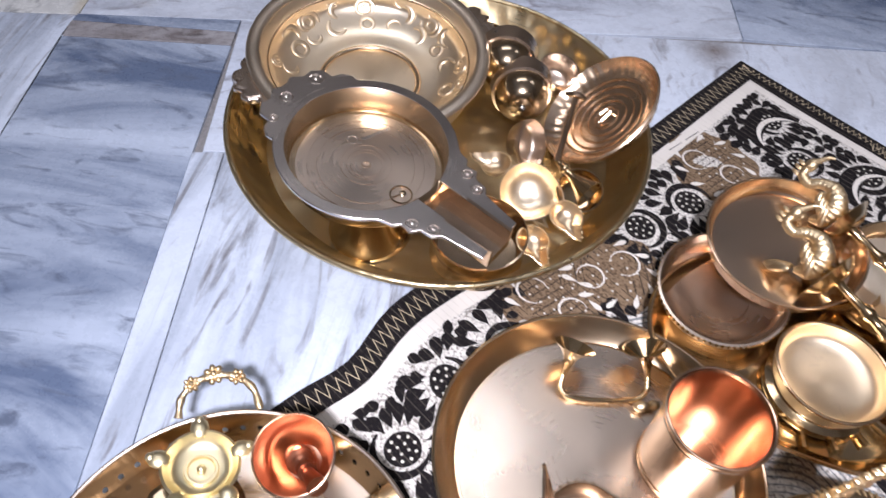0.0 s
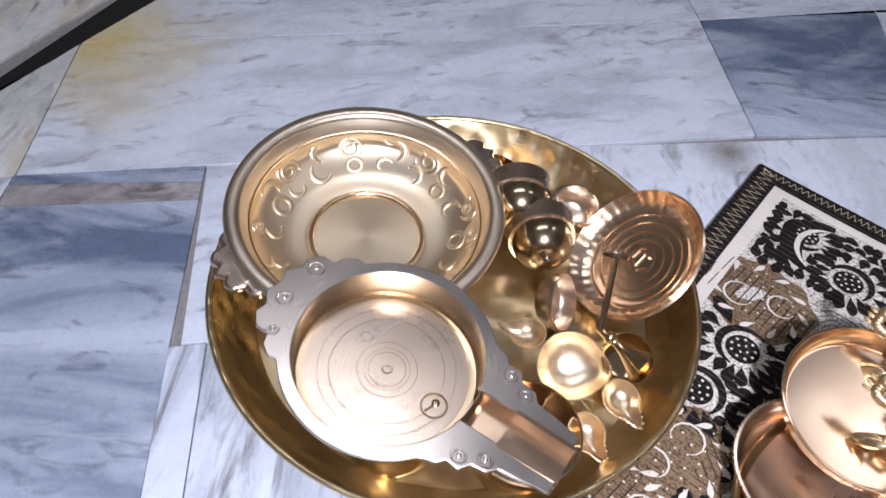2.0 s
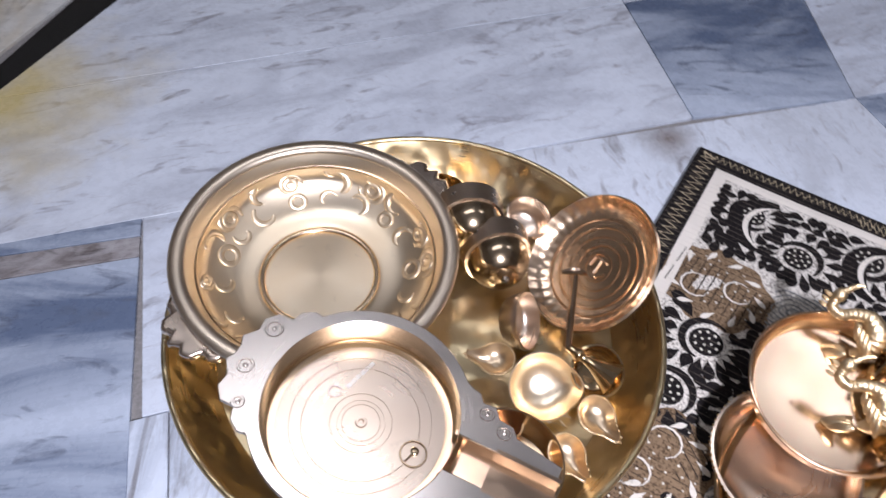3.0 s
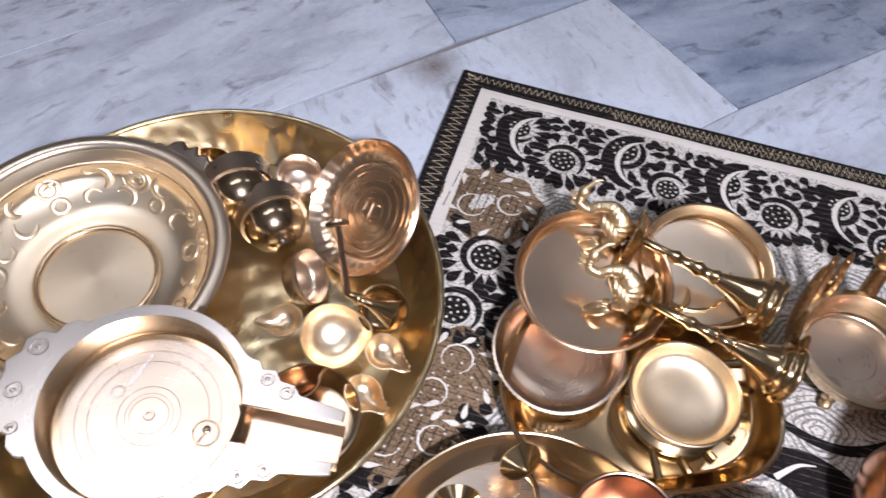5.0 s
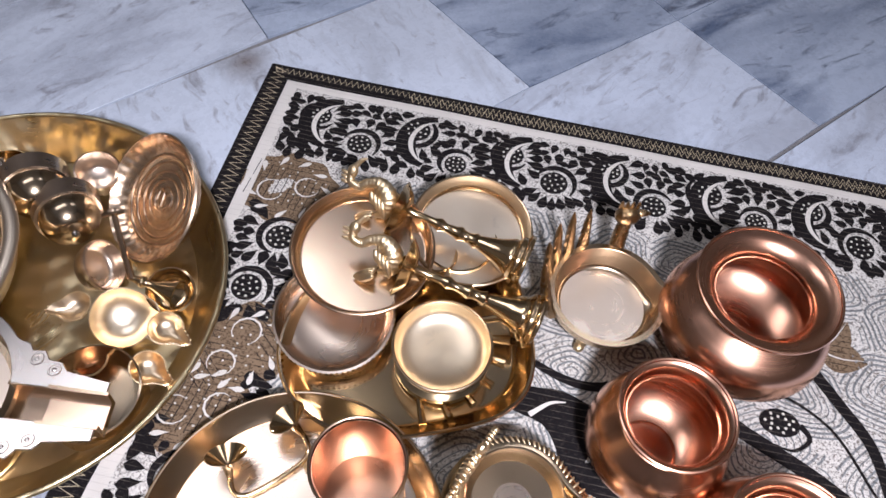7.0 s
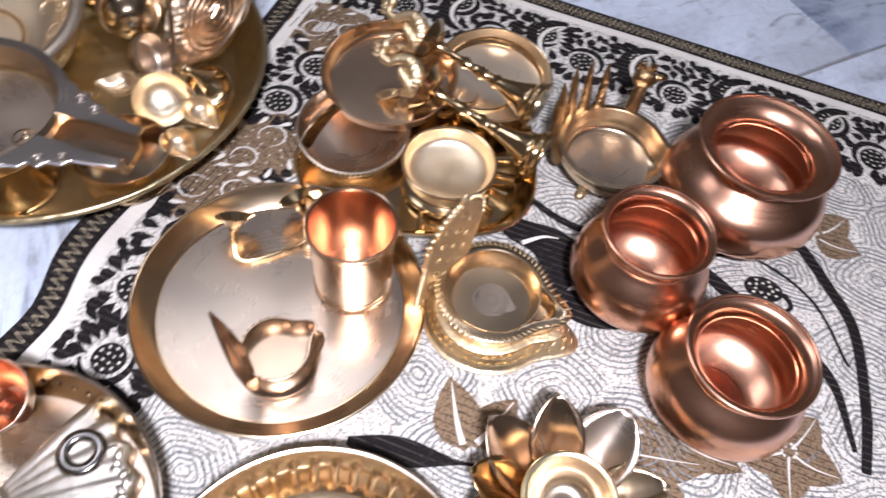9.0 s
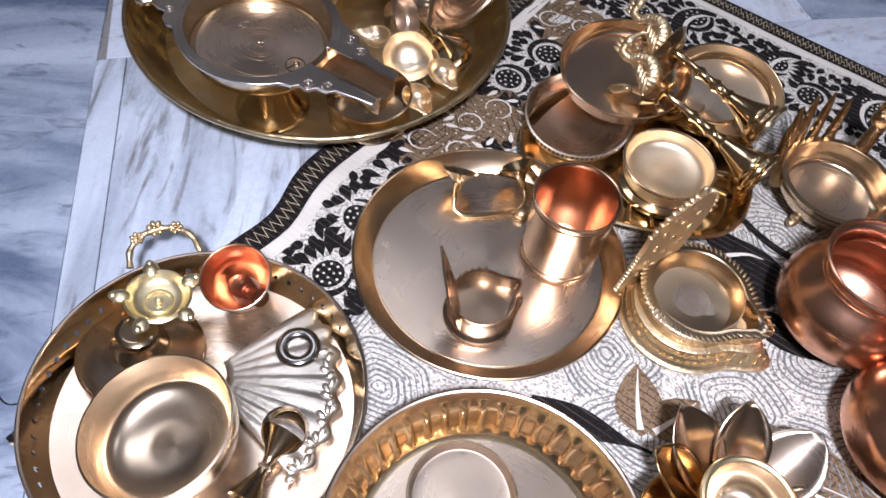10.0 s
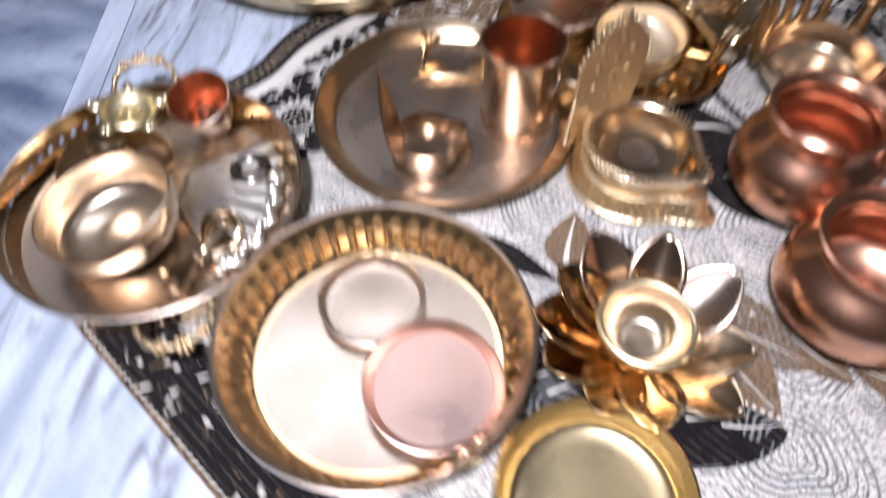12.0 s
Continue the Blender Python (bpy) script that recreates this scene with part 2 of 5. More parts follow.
# ---- mesh helpers ----
def part(name, bm, mat, parent=None, label="", m=None, smooth=True):
    me = bpy.data.meshes.new(name)
    bmesh.ops.recalc_face_normals(bm, faces=bm.faces)
    bm.to_mesh(me)
    bm.free()
    if smooth:
        me.shade_smooth()
        me.set_sharp_from_angle(angle=radians(38))
    me.materials.append(mat)
    ob = new(name, me)
    if parent:
        ob.parent = parent
    if m is not None:
        ob.matrix_basis = m
    if label:
        ob["label"] = label
    return ob


def thing(name, m, label, category, group="", kind=""):
    ob = new(name)
    ob.empty_display_size = 0.01
    ob.matrix_basis = m
    return tagged(ob, label, category, group, kind)


def lathe(profile, seg=64, shape=None, bm=None):
    """A closed body of revolution from (radius, height) pairs; shape(angle, r, z) may bend the radius and height."""
    bm = bm or bmesh.new()
    rings = []
    for r, z in profile:
        if r < 1e-6:
            rings.append([bm.verts.new((0, 0, z))])
            continue
        ring = []
        for i in range(seg):
            a = 2 * math.pi * i / seg
            rr, zz = shape(a, r, z) if shape else (r, z)
            ring.append(bm.verts.new((rr * math.cos(a), rr * math.sin(a), zz)))
        rings.append(ring)
    for p, q in zip(rings, rings[1:]):
        for i in range(seg):
            j = (i + 1) % seg
            if len(p) == 1 and len(q) == 1:
                continue
            if len(p) == 1:
                bm.faces.new((p[0], q[i], q[j]))
            elif len(q) == 1:
                bm.faces.new((p[i], q[0], p[j]))
            else:
                bm.faces.new((p[i], q[i], q[j], p[j]))
    return bm


def smooth_line(pts, n=6):
    """A Catmull-Rom line through the points."""
    pts = [Vector(p) for p in pts]
    ext = [2 * pts[0] - pts[1], *pts, 2 * pts[-1] - pts[-2]]
    out = []
    for a, b, c, d in zip(ext, ext[1:], ext[2:], ext[3:]):
        for i in range(n):
            t = i / n
            out.append(0.5 * (2 * b + (c - a) * t + (2 * a - 5 * b + 4 * c - d) * t * t + (3 * b - a - 3 * c + d) * t ** 3))
    return [*out, pts[-1]]


def vessel(outer, inner, seg=64, shape=None, n=5):
    """A vessel from its outer side (foot to lip) and its inner side (lip to middle), with soft turns."""
    o = smooth_line([(r, 0, z) for r, z in outer], n)
    i = smooth_line([(r, 0, z) for r, z in inner], n)
    prof = [(0, outer[0][1])] + [(max(p.x, 1e-5), p.z) for p in o] + [(max(p.x, 1e-5), p.z) for p in i[:-1]] + [(0, inner[-1][1])]
    return lathe(prof, seg, shape)


def tube(pts, radius, seg=8, bm=None, n=5, close=False):
    """A rod along a line; radius is one number or a function of the share of the way."""
    bm = bm or bmesh.new()
    line = smooth_line(pts, n) if n else [Vector(p) for p in pts]
    rings = []
    up = Vector((0.13, 0.21, 0.97))
    for k, p in enumerate(line):
        d = (line[min(k + 1, len(line) - 1)] - line[max(k - 1, 0)]).normalized()
        x = d.cross(up).normalized()
        y = x.cross(d)
        r = radius(k / (len(line) - 1)) if callable(radius) else radius
        rings.append([bm.verts.new(p + r * (math.cos(2 * math.pi * i / seg) * x + math.sin(2 * math.pi * i / seg) * y)) for i in range(seg)])
    for p, q in zip(rings, rings[1:]):
        for i in range(seg):
            j = (i + 1) % seg
            bm.faces.new((p[i], q[i], q[j], p[j]))
    bm.faces.new(rings[0])
    bm.faces.new(rings[-1])
    return bm


def ring_torus(R, r, bm=None, z=0.0, cx=0.0, cy=0.0, seg=40, sub=10, squash=1.0):
    bm = bm or bmesh.new()
    v = [[bm.verts.new((cx + (R + r * math.cos(2 * math.pi * j / sub)) * math.cos(2 * math.pi * i / seg), cy + (R + r * math.cos(2 * math.pi * j / sub)) * math.sin(2 * math.pi * i / seg), z + squash * r * math.sin(2 * math.pi * j / sub))) for j in range(sub)] for i in range(seg)]
    for i in range(seg):
        for j in range(sub):
            bm.faces.new((v[i][j], v[(i + 1) % seg][j], v[(i + 1) % seg][(j + 1) % sub], v[i][(j + 1) % sub]))
    return bm


def slab(outline, z0, z1, bm=None):
    """An upright prism over an outline."""
    bm = bm or bmesh.new()
    lo = [bm.verts.new((x, y, z0)) for x, y in outline]
    hi = [bm.verts.new((x, y, z1)) for x, y in outline]
    bm.faces.new(lo)
    bm.faces.new(hi)
    for i in range(len(lo)):
        j = (i + 1) % len(lo)
        bm.faces.new((lo[i], lo[j], hi[j], hi[i]))
    return bm


def blob(bm, c, sx, sy, sz, rot=None, u=10, v=7):
    m = Matrix.Translation(c) @ (rot or Matrix.Identity(4)) @ Matrix.Diagonal((sx, sy, sz, 1))
    bmesh.ops.create_uvsphere(bm, u_segments=u, v_segments=v, radius=1, matrix=m)
    return bm


def leaf_outline(length, width, n=7):
    """A pointed leaf from the origin along x."""
    top = [(length * i / n, width / 2 * math.sin(math.pi * (i / n) ** 0.75) ** 0.9) for i in range(n + 1)]
    return top + [(x, -y) for x, y in reversed(top[1:-1])]


def bevelled(ob, width, segments=2):
    b = ob.modifiers.new("soft_edges", "BEVEL")
    b.width, b.segments, b.limit_method = width, segments, "ANGLE"
    return ob


# ---- room ----
def box(name, lo, hi, mat, label, category):
    bm = slab([(lo[0], lo[1]), (hi[0], lo[1]), (hi[0], hi[1]), (lo[0], hi[1])], lo[2], hi[2])
    return tagged(part(name, bm, mat, smooth=False), label, category, kind="structure")


X0, X1, Y0, Y1 = -2.2, 2.4, -1.8, 2.8
# unseen enclosure, added so the metals have dim surfaces to reflect
box("wall_north", (X0, Y1, 0), (X1, Y1 + 0.15, CEILING), PLASTER, "unseen plain cream wall added for bounce and reflections", "wall")
box("wall_south", (X0, Y0 - 0.15, 0), (X1, Y0, CEILING), PLASTER, "unseen plain cream wall added for bounce and reflections", "wall")
box("wall_east", (X1, Y0 - 0.15, 0), (X1 + 0.15, Y1 + 0.15, CEILING), PLASTER, "unseen plain cream wall added for bounce and reflections", "wall")
box("wall_west", (X0 - 0.15, Y0 - 0.15, 0), (X0, Y1 + 0.15, CEILING), PLASTER, "unseen plain cream wall added for bounce and reflections", "wall")
box("ceiling", (X0 - 0.15, Y0 - 0.15, CEILING), (X1 + 0.15, Y1 + 0.15, CEILING + 0.12), CEILPAINT, "unseen plain white ceiling added for bounce and reflections", "ceiling")

# ---- mat ----
MATC, MATZ = Vector((0.341, 0.625)), 0.004
U2, V2 = Vector((0.6547, -0.7559)), Vector((-0.7513, -0.66))
MAT_A, MAT_B = 0.69, 0.835


def edge_wave(b):
    return -0.012 * math.exp(-((b - 0.50) / 0.07) ** 2) - 0.006 + 0.010 * math.exp(-((b - 0.57) / 0.035) ** 2)


def on_mat(a, b):
    """Mat coordinates: a along the stitched edge from the corner, b away from it."""
    a = a + edge_wave(b) * max(0.0, 1 - a / 0.12)
    return MATC + a * (1 - 0.05 * b) * U2 + b * V2


def mat_z(a, b):
    return MATZ + 0.0012 * math.sin(a * 31 + 2) * math.sin(b * 23) * (1 if a > 0.02 else 0.5)


mat = thing("floor_mat", Matrix.Identity(4), "black and ivory woven floor mat with floral pattern on marble floor", "mat")
bm = bmesh.new()
NA, NB = 46, 56
grid = [[bm.verts.new((*on_mat(MAT_A * i / NA, MAT_B * j / NB), mat_z(MAT_A * i / NA, MAT_B * j / NB))) for j in range(NB + 1)] for i in range(NA + 1)]
low = [[bm.verts.new((v.co.x, v.co.y, 0.0006)) for v in row] for row in grid]
for i in range(NA):
    for j in range(NB):
        bm.faces.new((grid[i][j], grid[i + 1][j], grid[i + 1][j + 1], grid[i][j + 1]))
        bm.faces.new((low[i][j], low[i][j + 1], low[i + 1][j + 1], low[i + 1][j]))
for i in range(NA):
    for j in (0, NB):
        bm.faces.new((grid[i][j], grid[i + 1][j], low[i + 1][j], low[i][j]))
for j in range(NB):
    for i in (0, NA):
        bm.faces.new((grid[i][j], grid[i][j + 1], low[i][j + 1], low[i][j]))
part("cloth", bm, CLOTH, mat, "ivory speckled jacquard cloth")


def cloth_face(bm, pts, lift):
    """A woven figure as a thin raised patch; pts in mat coordinates."""
    hi = [bm.verts.new((*on_mat(a, b), mat_z(a, b) + lift)) for a, b in pts]
    bm.faces.new(hi)


def cloth_band(bm, line, width, lift):
    """A woven line of changing width; width is one number or a function of the share of the way."""
    prev = None
    for k, p in enumerate(line):
        d = (line[min(k + 1, len(line) - 1)] - line[max(k - 1, 0)]).normalized()
        w = (width(k / (len(line) - 1)) if callable(width) else width) / 2
        s = Vector((-d.y, d.x)) * w
        pair = [bm.verts.new((*on_mat(*(p + q)), mat_z(*(p + q)) + lift)) for q in (s, -s)]
        if prev:
            bm.faces.new((prev[0], prev[1], pair[1], pair[0]))
        prev = pair


def line2(pts, n=6):
    return [Vector((p.x, p.y)) for p in smooth_line([(a, b, 0) for a, b in pts], n)]


def petal(bm, a, b, ang, length, width, lift):
    c, s = math.cos(ang), math.sin(ang)
    cloth_face(bm, [(a + c * x - s * y, b + s * x + c * y) for x, y in leaf_outline(length, width, 6)], lift)


def disc(bm, a, b, r, lift, n=14, sq=1.0, turn=0.0):
    cloth_face(bm, [(a + r * math.cos(2 * math.pi * i / n + turn), b + sq * r * math.sin(2 * math.pi * i / n + turn)) for i in range(n)], lift)


L1, L2, L3, L4 = 0.0006, 0.0010, 0.0014, 0.0018
black, brown, white, greys, dots, zig = (bmesh.new() for _ in range(6))
rng = random.Random(5)

# stitched hems
def hem(bm, along_b, lo, hi, w0, w1, lift):
    n = 60
    pts = [(Vector((w0, lo + (hi - lo) * i / n)), Vector((w1, lo + (hi - lo) * i / n))) if along_b else (Vector((lo + (hi - lo) * i / n, w0)), Vector((lo + (hi - lo) * i / n, w1))) for i in range(n + 1)]
    prev = None
    for p, q in pts:
        pair = [bm.verts.new((*on_mat(*v), mat_z(*v) + lift)) for v in (p, q)]
        if prev:
            bm.faces.new((prev[0], prev[1], pair[1], pair[0]))
        prev = pair


hem(black, False, 0.0, MAT_A, -0.001, 0.020, L3)
hem(black, True, 0.0, MAT_B, -0.001, 0.023, L4)
hem(white, False, 0.02, MAT_A, 0.018, 0.029, L1)
hem(white, True, 0.02, MAT_B - 0.02, 0.021, 0.036, L1)


def zigzag(w0, w1, lo, hi, along_b, step):
    n = int((hi - lo) / step)
    pts = []
    for i in range(n * 2 + 1):
        s, w = lo + (hi - lo) * i / (2 * n), (w0, w1)[i % 2] + rng.uniform(-0.0005, 0.0005)
        pts.append(Vector((w, s) if along_b else (s, w)))
    cloth_band(zig, pts, 0.0013 if not along_b else 0.0018, L4 + 0.0006)


zigzag(0.004, 0.012, 0.005, MAT_A, False, 0.0065)
zigzag(0.010, 0.018, 0.16, MAT_A, False, 0.0065)
zigzag(0.005, 0.018, 0.005, MAT_B, True, 0.0085)


def seed(bm, a, b, ang, length, width, lift):
    """A drop-shaped leaf whose broad round end points outward."""
    c, q, n = math.cos(ang), math.sin(ang), 8
    half = [(length * i / n, width / 2 * math.sin(math.pi * (i / n) ** 1.7) ** 0.75) for i in range(n + 1)]
    cloth_face(bm, [(a + c * x - q * y, b + q * x + c * y) for x, y in half + [(x, -y) for x, y in reversed(half[1:-1])]], lift)


def arc_band(bm, a, b, r, t0, t1, width, lift, grow=0.0):
    line = [Vector((a + (r + grow * i / 18) * math.cos(t0 + (t1 - t0) * i / 18), b + (r + grow * i / 18) * math.sin(t0 + (t1 - t0) * i / 18))) for i in range(19)]
    cloth_band(bm, line, lambda t: width * math.sin(math.pi * min(max(t, 0.04), 0.96)) ** 0.6, lift)
    return line


def rosette(bm, a, b, r, turn):
    """A dotted flower head cradled in a thick crescent."""
    disc(bm, a, b, r, L2, 18)
    for k in range(9):
        t = turn + 2 * math.pi * k / 9
        disc(dots, a + 0.70 * r * math.cos(t), b + 0.70 * r * math.sin(t), 0.0014, L4, 6)
    for k in range(4):
        disc(dots, a + 0.3 * r * math.cos(turn + 1.6 * k), b + 0.3 * r * math.sin(turn + 1.6 * k), 0.0012, L4, 6)
    arc_band(bm, a, b, r + 0.0050, turn, turn + 3.5, 0.0068, L2, 0.003)


placed = []


def fill(bm, a0, a1, b0, b1, gap, length, width, flow):
    """Fills a band with small leaves that follow a flow, clear of what is there."""
    for _ in range(int(9 * (a1 - a0) * (b1 - b0) / gap ** 2)):
        p = Vector((rng.uniform(a0, a1), rng.uniform(b0, b1)))
        if all((p - q).length > r + gap for q, r in placed):
            t = flow(p) + rng.uniform(-0.3, 0.3)
            ln = length * rng.uniform(0.75, 1.2)
            petal(bm, p.x - 0.5 * ln * math.cos(t), p.y - 0.5 * ln * math.sin(t), t, ln, width * rng.uniform(0.8, 1.15), L2)
            placed.append((p, 0.0))


# floral band along the stitched edge: flower heads, fans of seeds, great white crescents on black
def fan(a, b, r0, t0, t1, n, length, width, inside):
    for q in range(n):
        t = t0 + (t1 - t0) * (q + rng.uniform(-0.12, 0.12)) / max(n - 1, 1)
        ln = length * rng.uniform(0.85, 1.15)
        tip = Vector((a + (r0 + ln) * math.cos(t), b + (r0 + ln) * math.sin(t)))
        mid = Vector((a + (r0 + 0.6 * ln) * math.cos(t), b + (r0 + 0.6 * ln) * math.sin(t)))
        if inside(tip) and all((mid - p).length > d + 0.0036 for p, d in placed):
            seed(black, a + r0 * math.cos(t), b + r0 * math.sin(t), t, ln, width * rng.uniform(0.9, 1.1), L2)
            placed.append((mid, 0.0030))


def in_top_band(p):
    return 0.033 < p.y < 0.129 and 0.038 < p.x < MAT_A - 0.004


def in_side_band(p):
    return 0.038 < p.x < 0.130 and 0.10 < p.y < MAT_B - 0.055


heads = []
a = 0.072
k = 0
while a < MAT_A - 0.012:
    heads.append((a, (0.060, 0.088, 0.056, 0.092)[k % 4] + rng.uniform(-0.003, 0.003), 0.0118 + 0.0014 * (k % 3), (0.5, 3.4, 5.2, 2.2)[k % 4], k))
    a += 0.050 + 0.006 * (k % 2)
    k += 1
for a, b, r, turn, k in heads:
    rosette(black, a, b, r, turn)
    placed.append((Vector((a, b)), r + 0.0035))
    placed += [(Vector((a + (r + 0.006) * math.cos(turn + 0.35 * q), b + (r + 0.006) * math.sin(turn + 0.35 * q))), 0.0028) for q in range(1, 10)]
for a, b, r, turn, k in heads:
    if k % 2:
        ca, cb, t0 = a - 0.024, 0.070, 1.9
        line = arc_band(black, ca, cb, 0.034, t0, t0 + 2.6, 0.023, L1 + 0.0002, 0.002)
        placed.extend((p, 0.005) for p in line[2:-2:2])
        arc_band(white, ca + 0.002, cb, 0.0315, t0 + 0.1, t0 + 2.4, 0.0052, L3)
for a, b, r, turn, k in heads:
    fan(a, b, r + 0.0035, turn + 3.7, turn + 6.1, 8, 0.0200, 0.0105, in_top_band)
    fan(a, b, r + 0.0100, turn + 0.1, turn + 3.5, 9, 0.0170, 0.0098, in_top_band)
for q in range(46):
    a = 0.040 + 0.0143 * q
    if a < MAT_A - 0.012:
        fan(a, 0.104 + 0.004 * math.sin(q * 1.3), 0.0, 1.0 + 0.7 * math.sin(q * 0.9), 2.2, 1, 0.0190, 0.0100, in_top_band)
        fan(a, 0.050, 0.0, -2.2 + 0.9 * math.sin(q), -0.6, 1, 0.0150, 0.0085, in_top_band)
fill(black, 0.040, MAT_A - 0.005, 0.036, 0.116, 0.0060, 0.0135, 0.0090, lambda p: 0.9 * math.sin(p.x * 60) + 1.3 * math.cos(p.y * 50) + 0.6)
# paisleys and flowers along the other hem
def paisley(a, b, size, turn):
    """A round scalloped flower with hatching, dots and pale seeds."""
    def q(x, y):
        c, s = math.cos(turn), math.sin(turn)
        return (a + size * (c * x - s * y), b + size * (s * x + c * y))
    cloth_face(brown, [q((1.0 + 0.05 * math.sin(9 * t)) * math.cos(t), (0.86 + 0.05 * math.sin(9 * t)) * math.sin(t)) for t in (2 * math.pi * k / 54 for k in range(54))], L1)
    for k in range(11):
        t = 2 * math.pi * k / 11
        x, y = q(0.66 * math.cos(t), 0.56 * math.sin(t))
        seed(white, x, y, t + turn + 0.9, 0.30 * size, 0.10 * size, L2 + 0.0002)
    for x, y, r in ((-0.28, 0.20, 0.26), (0.34, -0.16, 0.24)):
        cloth_band(white, [Vector(q(x + r * math.cos(0.5 * k), y + r * math.sin(0.5 * k))) for k in range(11)], lambda t: 0.0016 * math.sin(math.pi * t) + 0.0004, L3)
    for k in range(13):
        x = -0.85 + 0.14 * k
        cloth_band(black, [Vector(q(x + 0.12 * s, -0.5 + s)) for s in (0.08, 0.4, 0.7, 0.98)], 0.0008, L2)
    for k in range(22):
        t, r = k * 2.4, 0.13 * math.sqrt(k)
        disc(dots, *q(0.05 + r * math.cos(t), r * math.sin(t) * 0.8 - 0.02), 0.0011, L4, 6)
    for k in range(16):
        t = 2.6 + 0.30 * k
        disc(dots, *q(0.82 * math.cos(t), -0.02 + 0.58 * math.sin(t)), 0.0009, L4, 6)
    placed.extend((Vector(q(x, y)), 0.24 * size) for x, y in ((-0.6, 0), (0, 0), (0.6, 0), (0.5, 0.5), (0, 0.4), (-0.3, -0.4), (0.3, -0.4)))


side_heads = []
b = 0.165
k = 0
while b < MAT_B - 0.03:
    a = 0.070 + 0.012 * (k % 2)
    if k in (0, 3, 4):
        paisley(a, b, 0.050, (0.2, 2.4)[k % 2])
    else:
        rosette(black, a, b, 0.0140, 1.7 * k)
        placed.append((Vector((a, b)), 0.0175))
        placed += [(Vector((a + 0.0205 * math.cos(1.7 * k + 0.35 * q), b + 0.0205 * math.sin(1.7 * k + 0.35 * q))), 0.0028) for q in range(1, 10)]
        side_heads.append((a, b, 1.7 * k))
    b += 0.060
    k += 1
for a, b, turn in side_heads:
    fan(a, b, 0.0175, turn + 3.7, turn + 6.1, 8, 0.0220, 0.0110, in_side_band)
    fan(a, b, 0.0245, turn + 0.1, turn + 3.5, 9, 0.0190, 0.0102, in_side_band)
for q in range(44):
    b = 0.185 + 0.0143 * q
    fan(0.100, b, 0.0, 0.9 * math.sin(q * 0.9), 1.0, 1, 0.0200, 0.0105, in_side_band)
    fan(0.056, b + 0.006, 0.0, 3.1 + 0.9 * math.sin(q), 3.0, 1, 0.0160, 0.0095, in_side_band)
fill(black, 0.040, 0.124, 0.190, MAT_B - 0.06, 0.0062, 0.0150, 0.0095, lambda p: 1.2 * math.sin(p.y * 45) + 0.7 + 3 * p.x)
# far edge: brown and black sprays
hem(brown, False, 0.02, MAT_A, MAT_B - 0.052, MAT_B + 0.001, L1)
fill(black, 0.03, 0.66, MAT_B - 0.052, MAT_B - 0.006, 0.0062, 0.018, 0.010, lambda p: 1.1 * math.sin(p.x * 50))
fill(white, 0.03, 0.66, MAT_B - 0.050, MAT_B - 0.006, 0.0058, 0.013, 0.0036, lambda p: 1.4 * math.cos(p.x * 40))
for q in range(90):
    disc(dots, 0.03 + 0.0072 * q, MAT_B - 0.0035, 0.0016, L4, 6)
# shells of fine curved lines that fill the ground, each kept to its own cell
centres = []
while len(centres) < 62:
    p = Vector((rng.uniform(0.10, MAT_A), rng.uniform(0.13, MAT_B - 0.05)))
    if all((p - q).length > 0.052 for q in centres) or rng.random() < 0.002:
        centres.append(p)
for ci, c in enumerate(centres):
    ph, el = rng.uniform(0, 6.28), rng.uniform(0.75, 1.0)
    for q in range(9):
        r = 0.006 + 0.0058 * q
        run = []
        for i in range(73):
            t = 2 * math.pi * i / 72
            p = c + Vector((r * (1 + 0.17 * math.sin(3 * t + ph)) * math.cos(t), r * el * (1 + 0.14 * math.cos(2 * t + ph)) * math.sin(t)))
            own = (p - c).length < min((p - o).length for k, o in enumerate(centres) if k != ci) - 0.001
            if own and 0.115 < p.x < MAT_A - 0.003 and 0.128 < p.y < MAT_B - 0.054:
                run.append(p)
            else:
                if len(run) > 3:
                    cloth_band(greys, run, 0.0016 + 0.0006 * math.sin(ci + q), L1)
                run = []
        if len(run) > 3:
            cloth_band(greys, run, 0.0016 + 0.0006 * math.sin(ci + q), L1)
# great branch with leaves and dotted pod
cloth_band(black, line2([(0.30, 0.268), (0.35, 0.298), (0.40, 0.308), (0.45, 0.285), (0.50, 0.245), (0.545, 0.222), (0.582, 0.228), (0.624, 0.274), (0.652, 0.314), (0.668, 0.385), (0.672, 0.44)], 8), lambda t: 0.005 + 0.010 * t * (1.15 - t) * 2, L2)
cloth_band(black, line2([(0.41, 0.345), (0.46, 0.322), (0.507, 0.306), (0.543, 0.321), (0.607, 0.350), (0.639, 0.372), (0.662, 0.425)], 8), lambda t: 0.004 + 0.010 * math.sin(math.pi * t), L2)
cloth_band(black, line2([(0.50, 0.296), (0.55, 0.272), (0.61, 0.295), (0.650, 0.350)], 8), 0.0028, L2)
for pts in ([(0.318, 0.312), (0.345, 0.320), (0.375, 0.318), (0.408, 0.330), (0.412, 0.350), (0.398, 0.388), (0.386, 0.398), (0.378, 0.372), (0.362, 0.352), (0.335, 0.345), (0.322, 0.332)],
            [(0.392, 0.382), (0.420, 0.372), (0.448, 0.380), (0.470, 0.372), (0.462, 0.392), (0.430, 0.404), (0.400, 0.398)]):
    cloth_face(black, [(p.x, p.y) for p in line2([*pts, pts[0]], 3)[:-1]], L2)
cloth_band(white, line2([(0.350, 0.346), (0.366, 0.332), (0.380, 0.328)]), lambda s: 0.004 * (1 - s) + 0.001, L3)
disc(black, 0.568, 0.302, 0.018, L2, 20, 0.72)
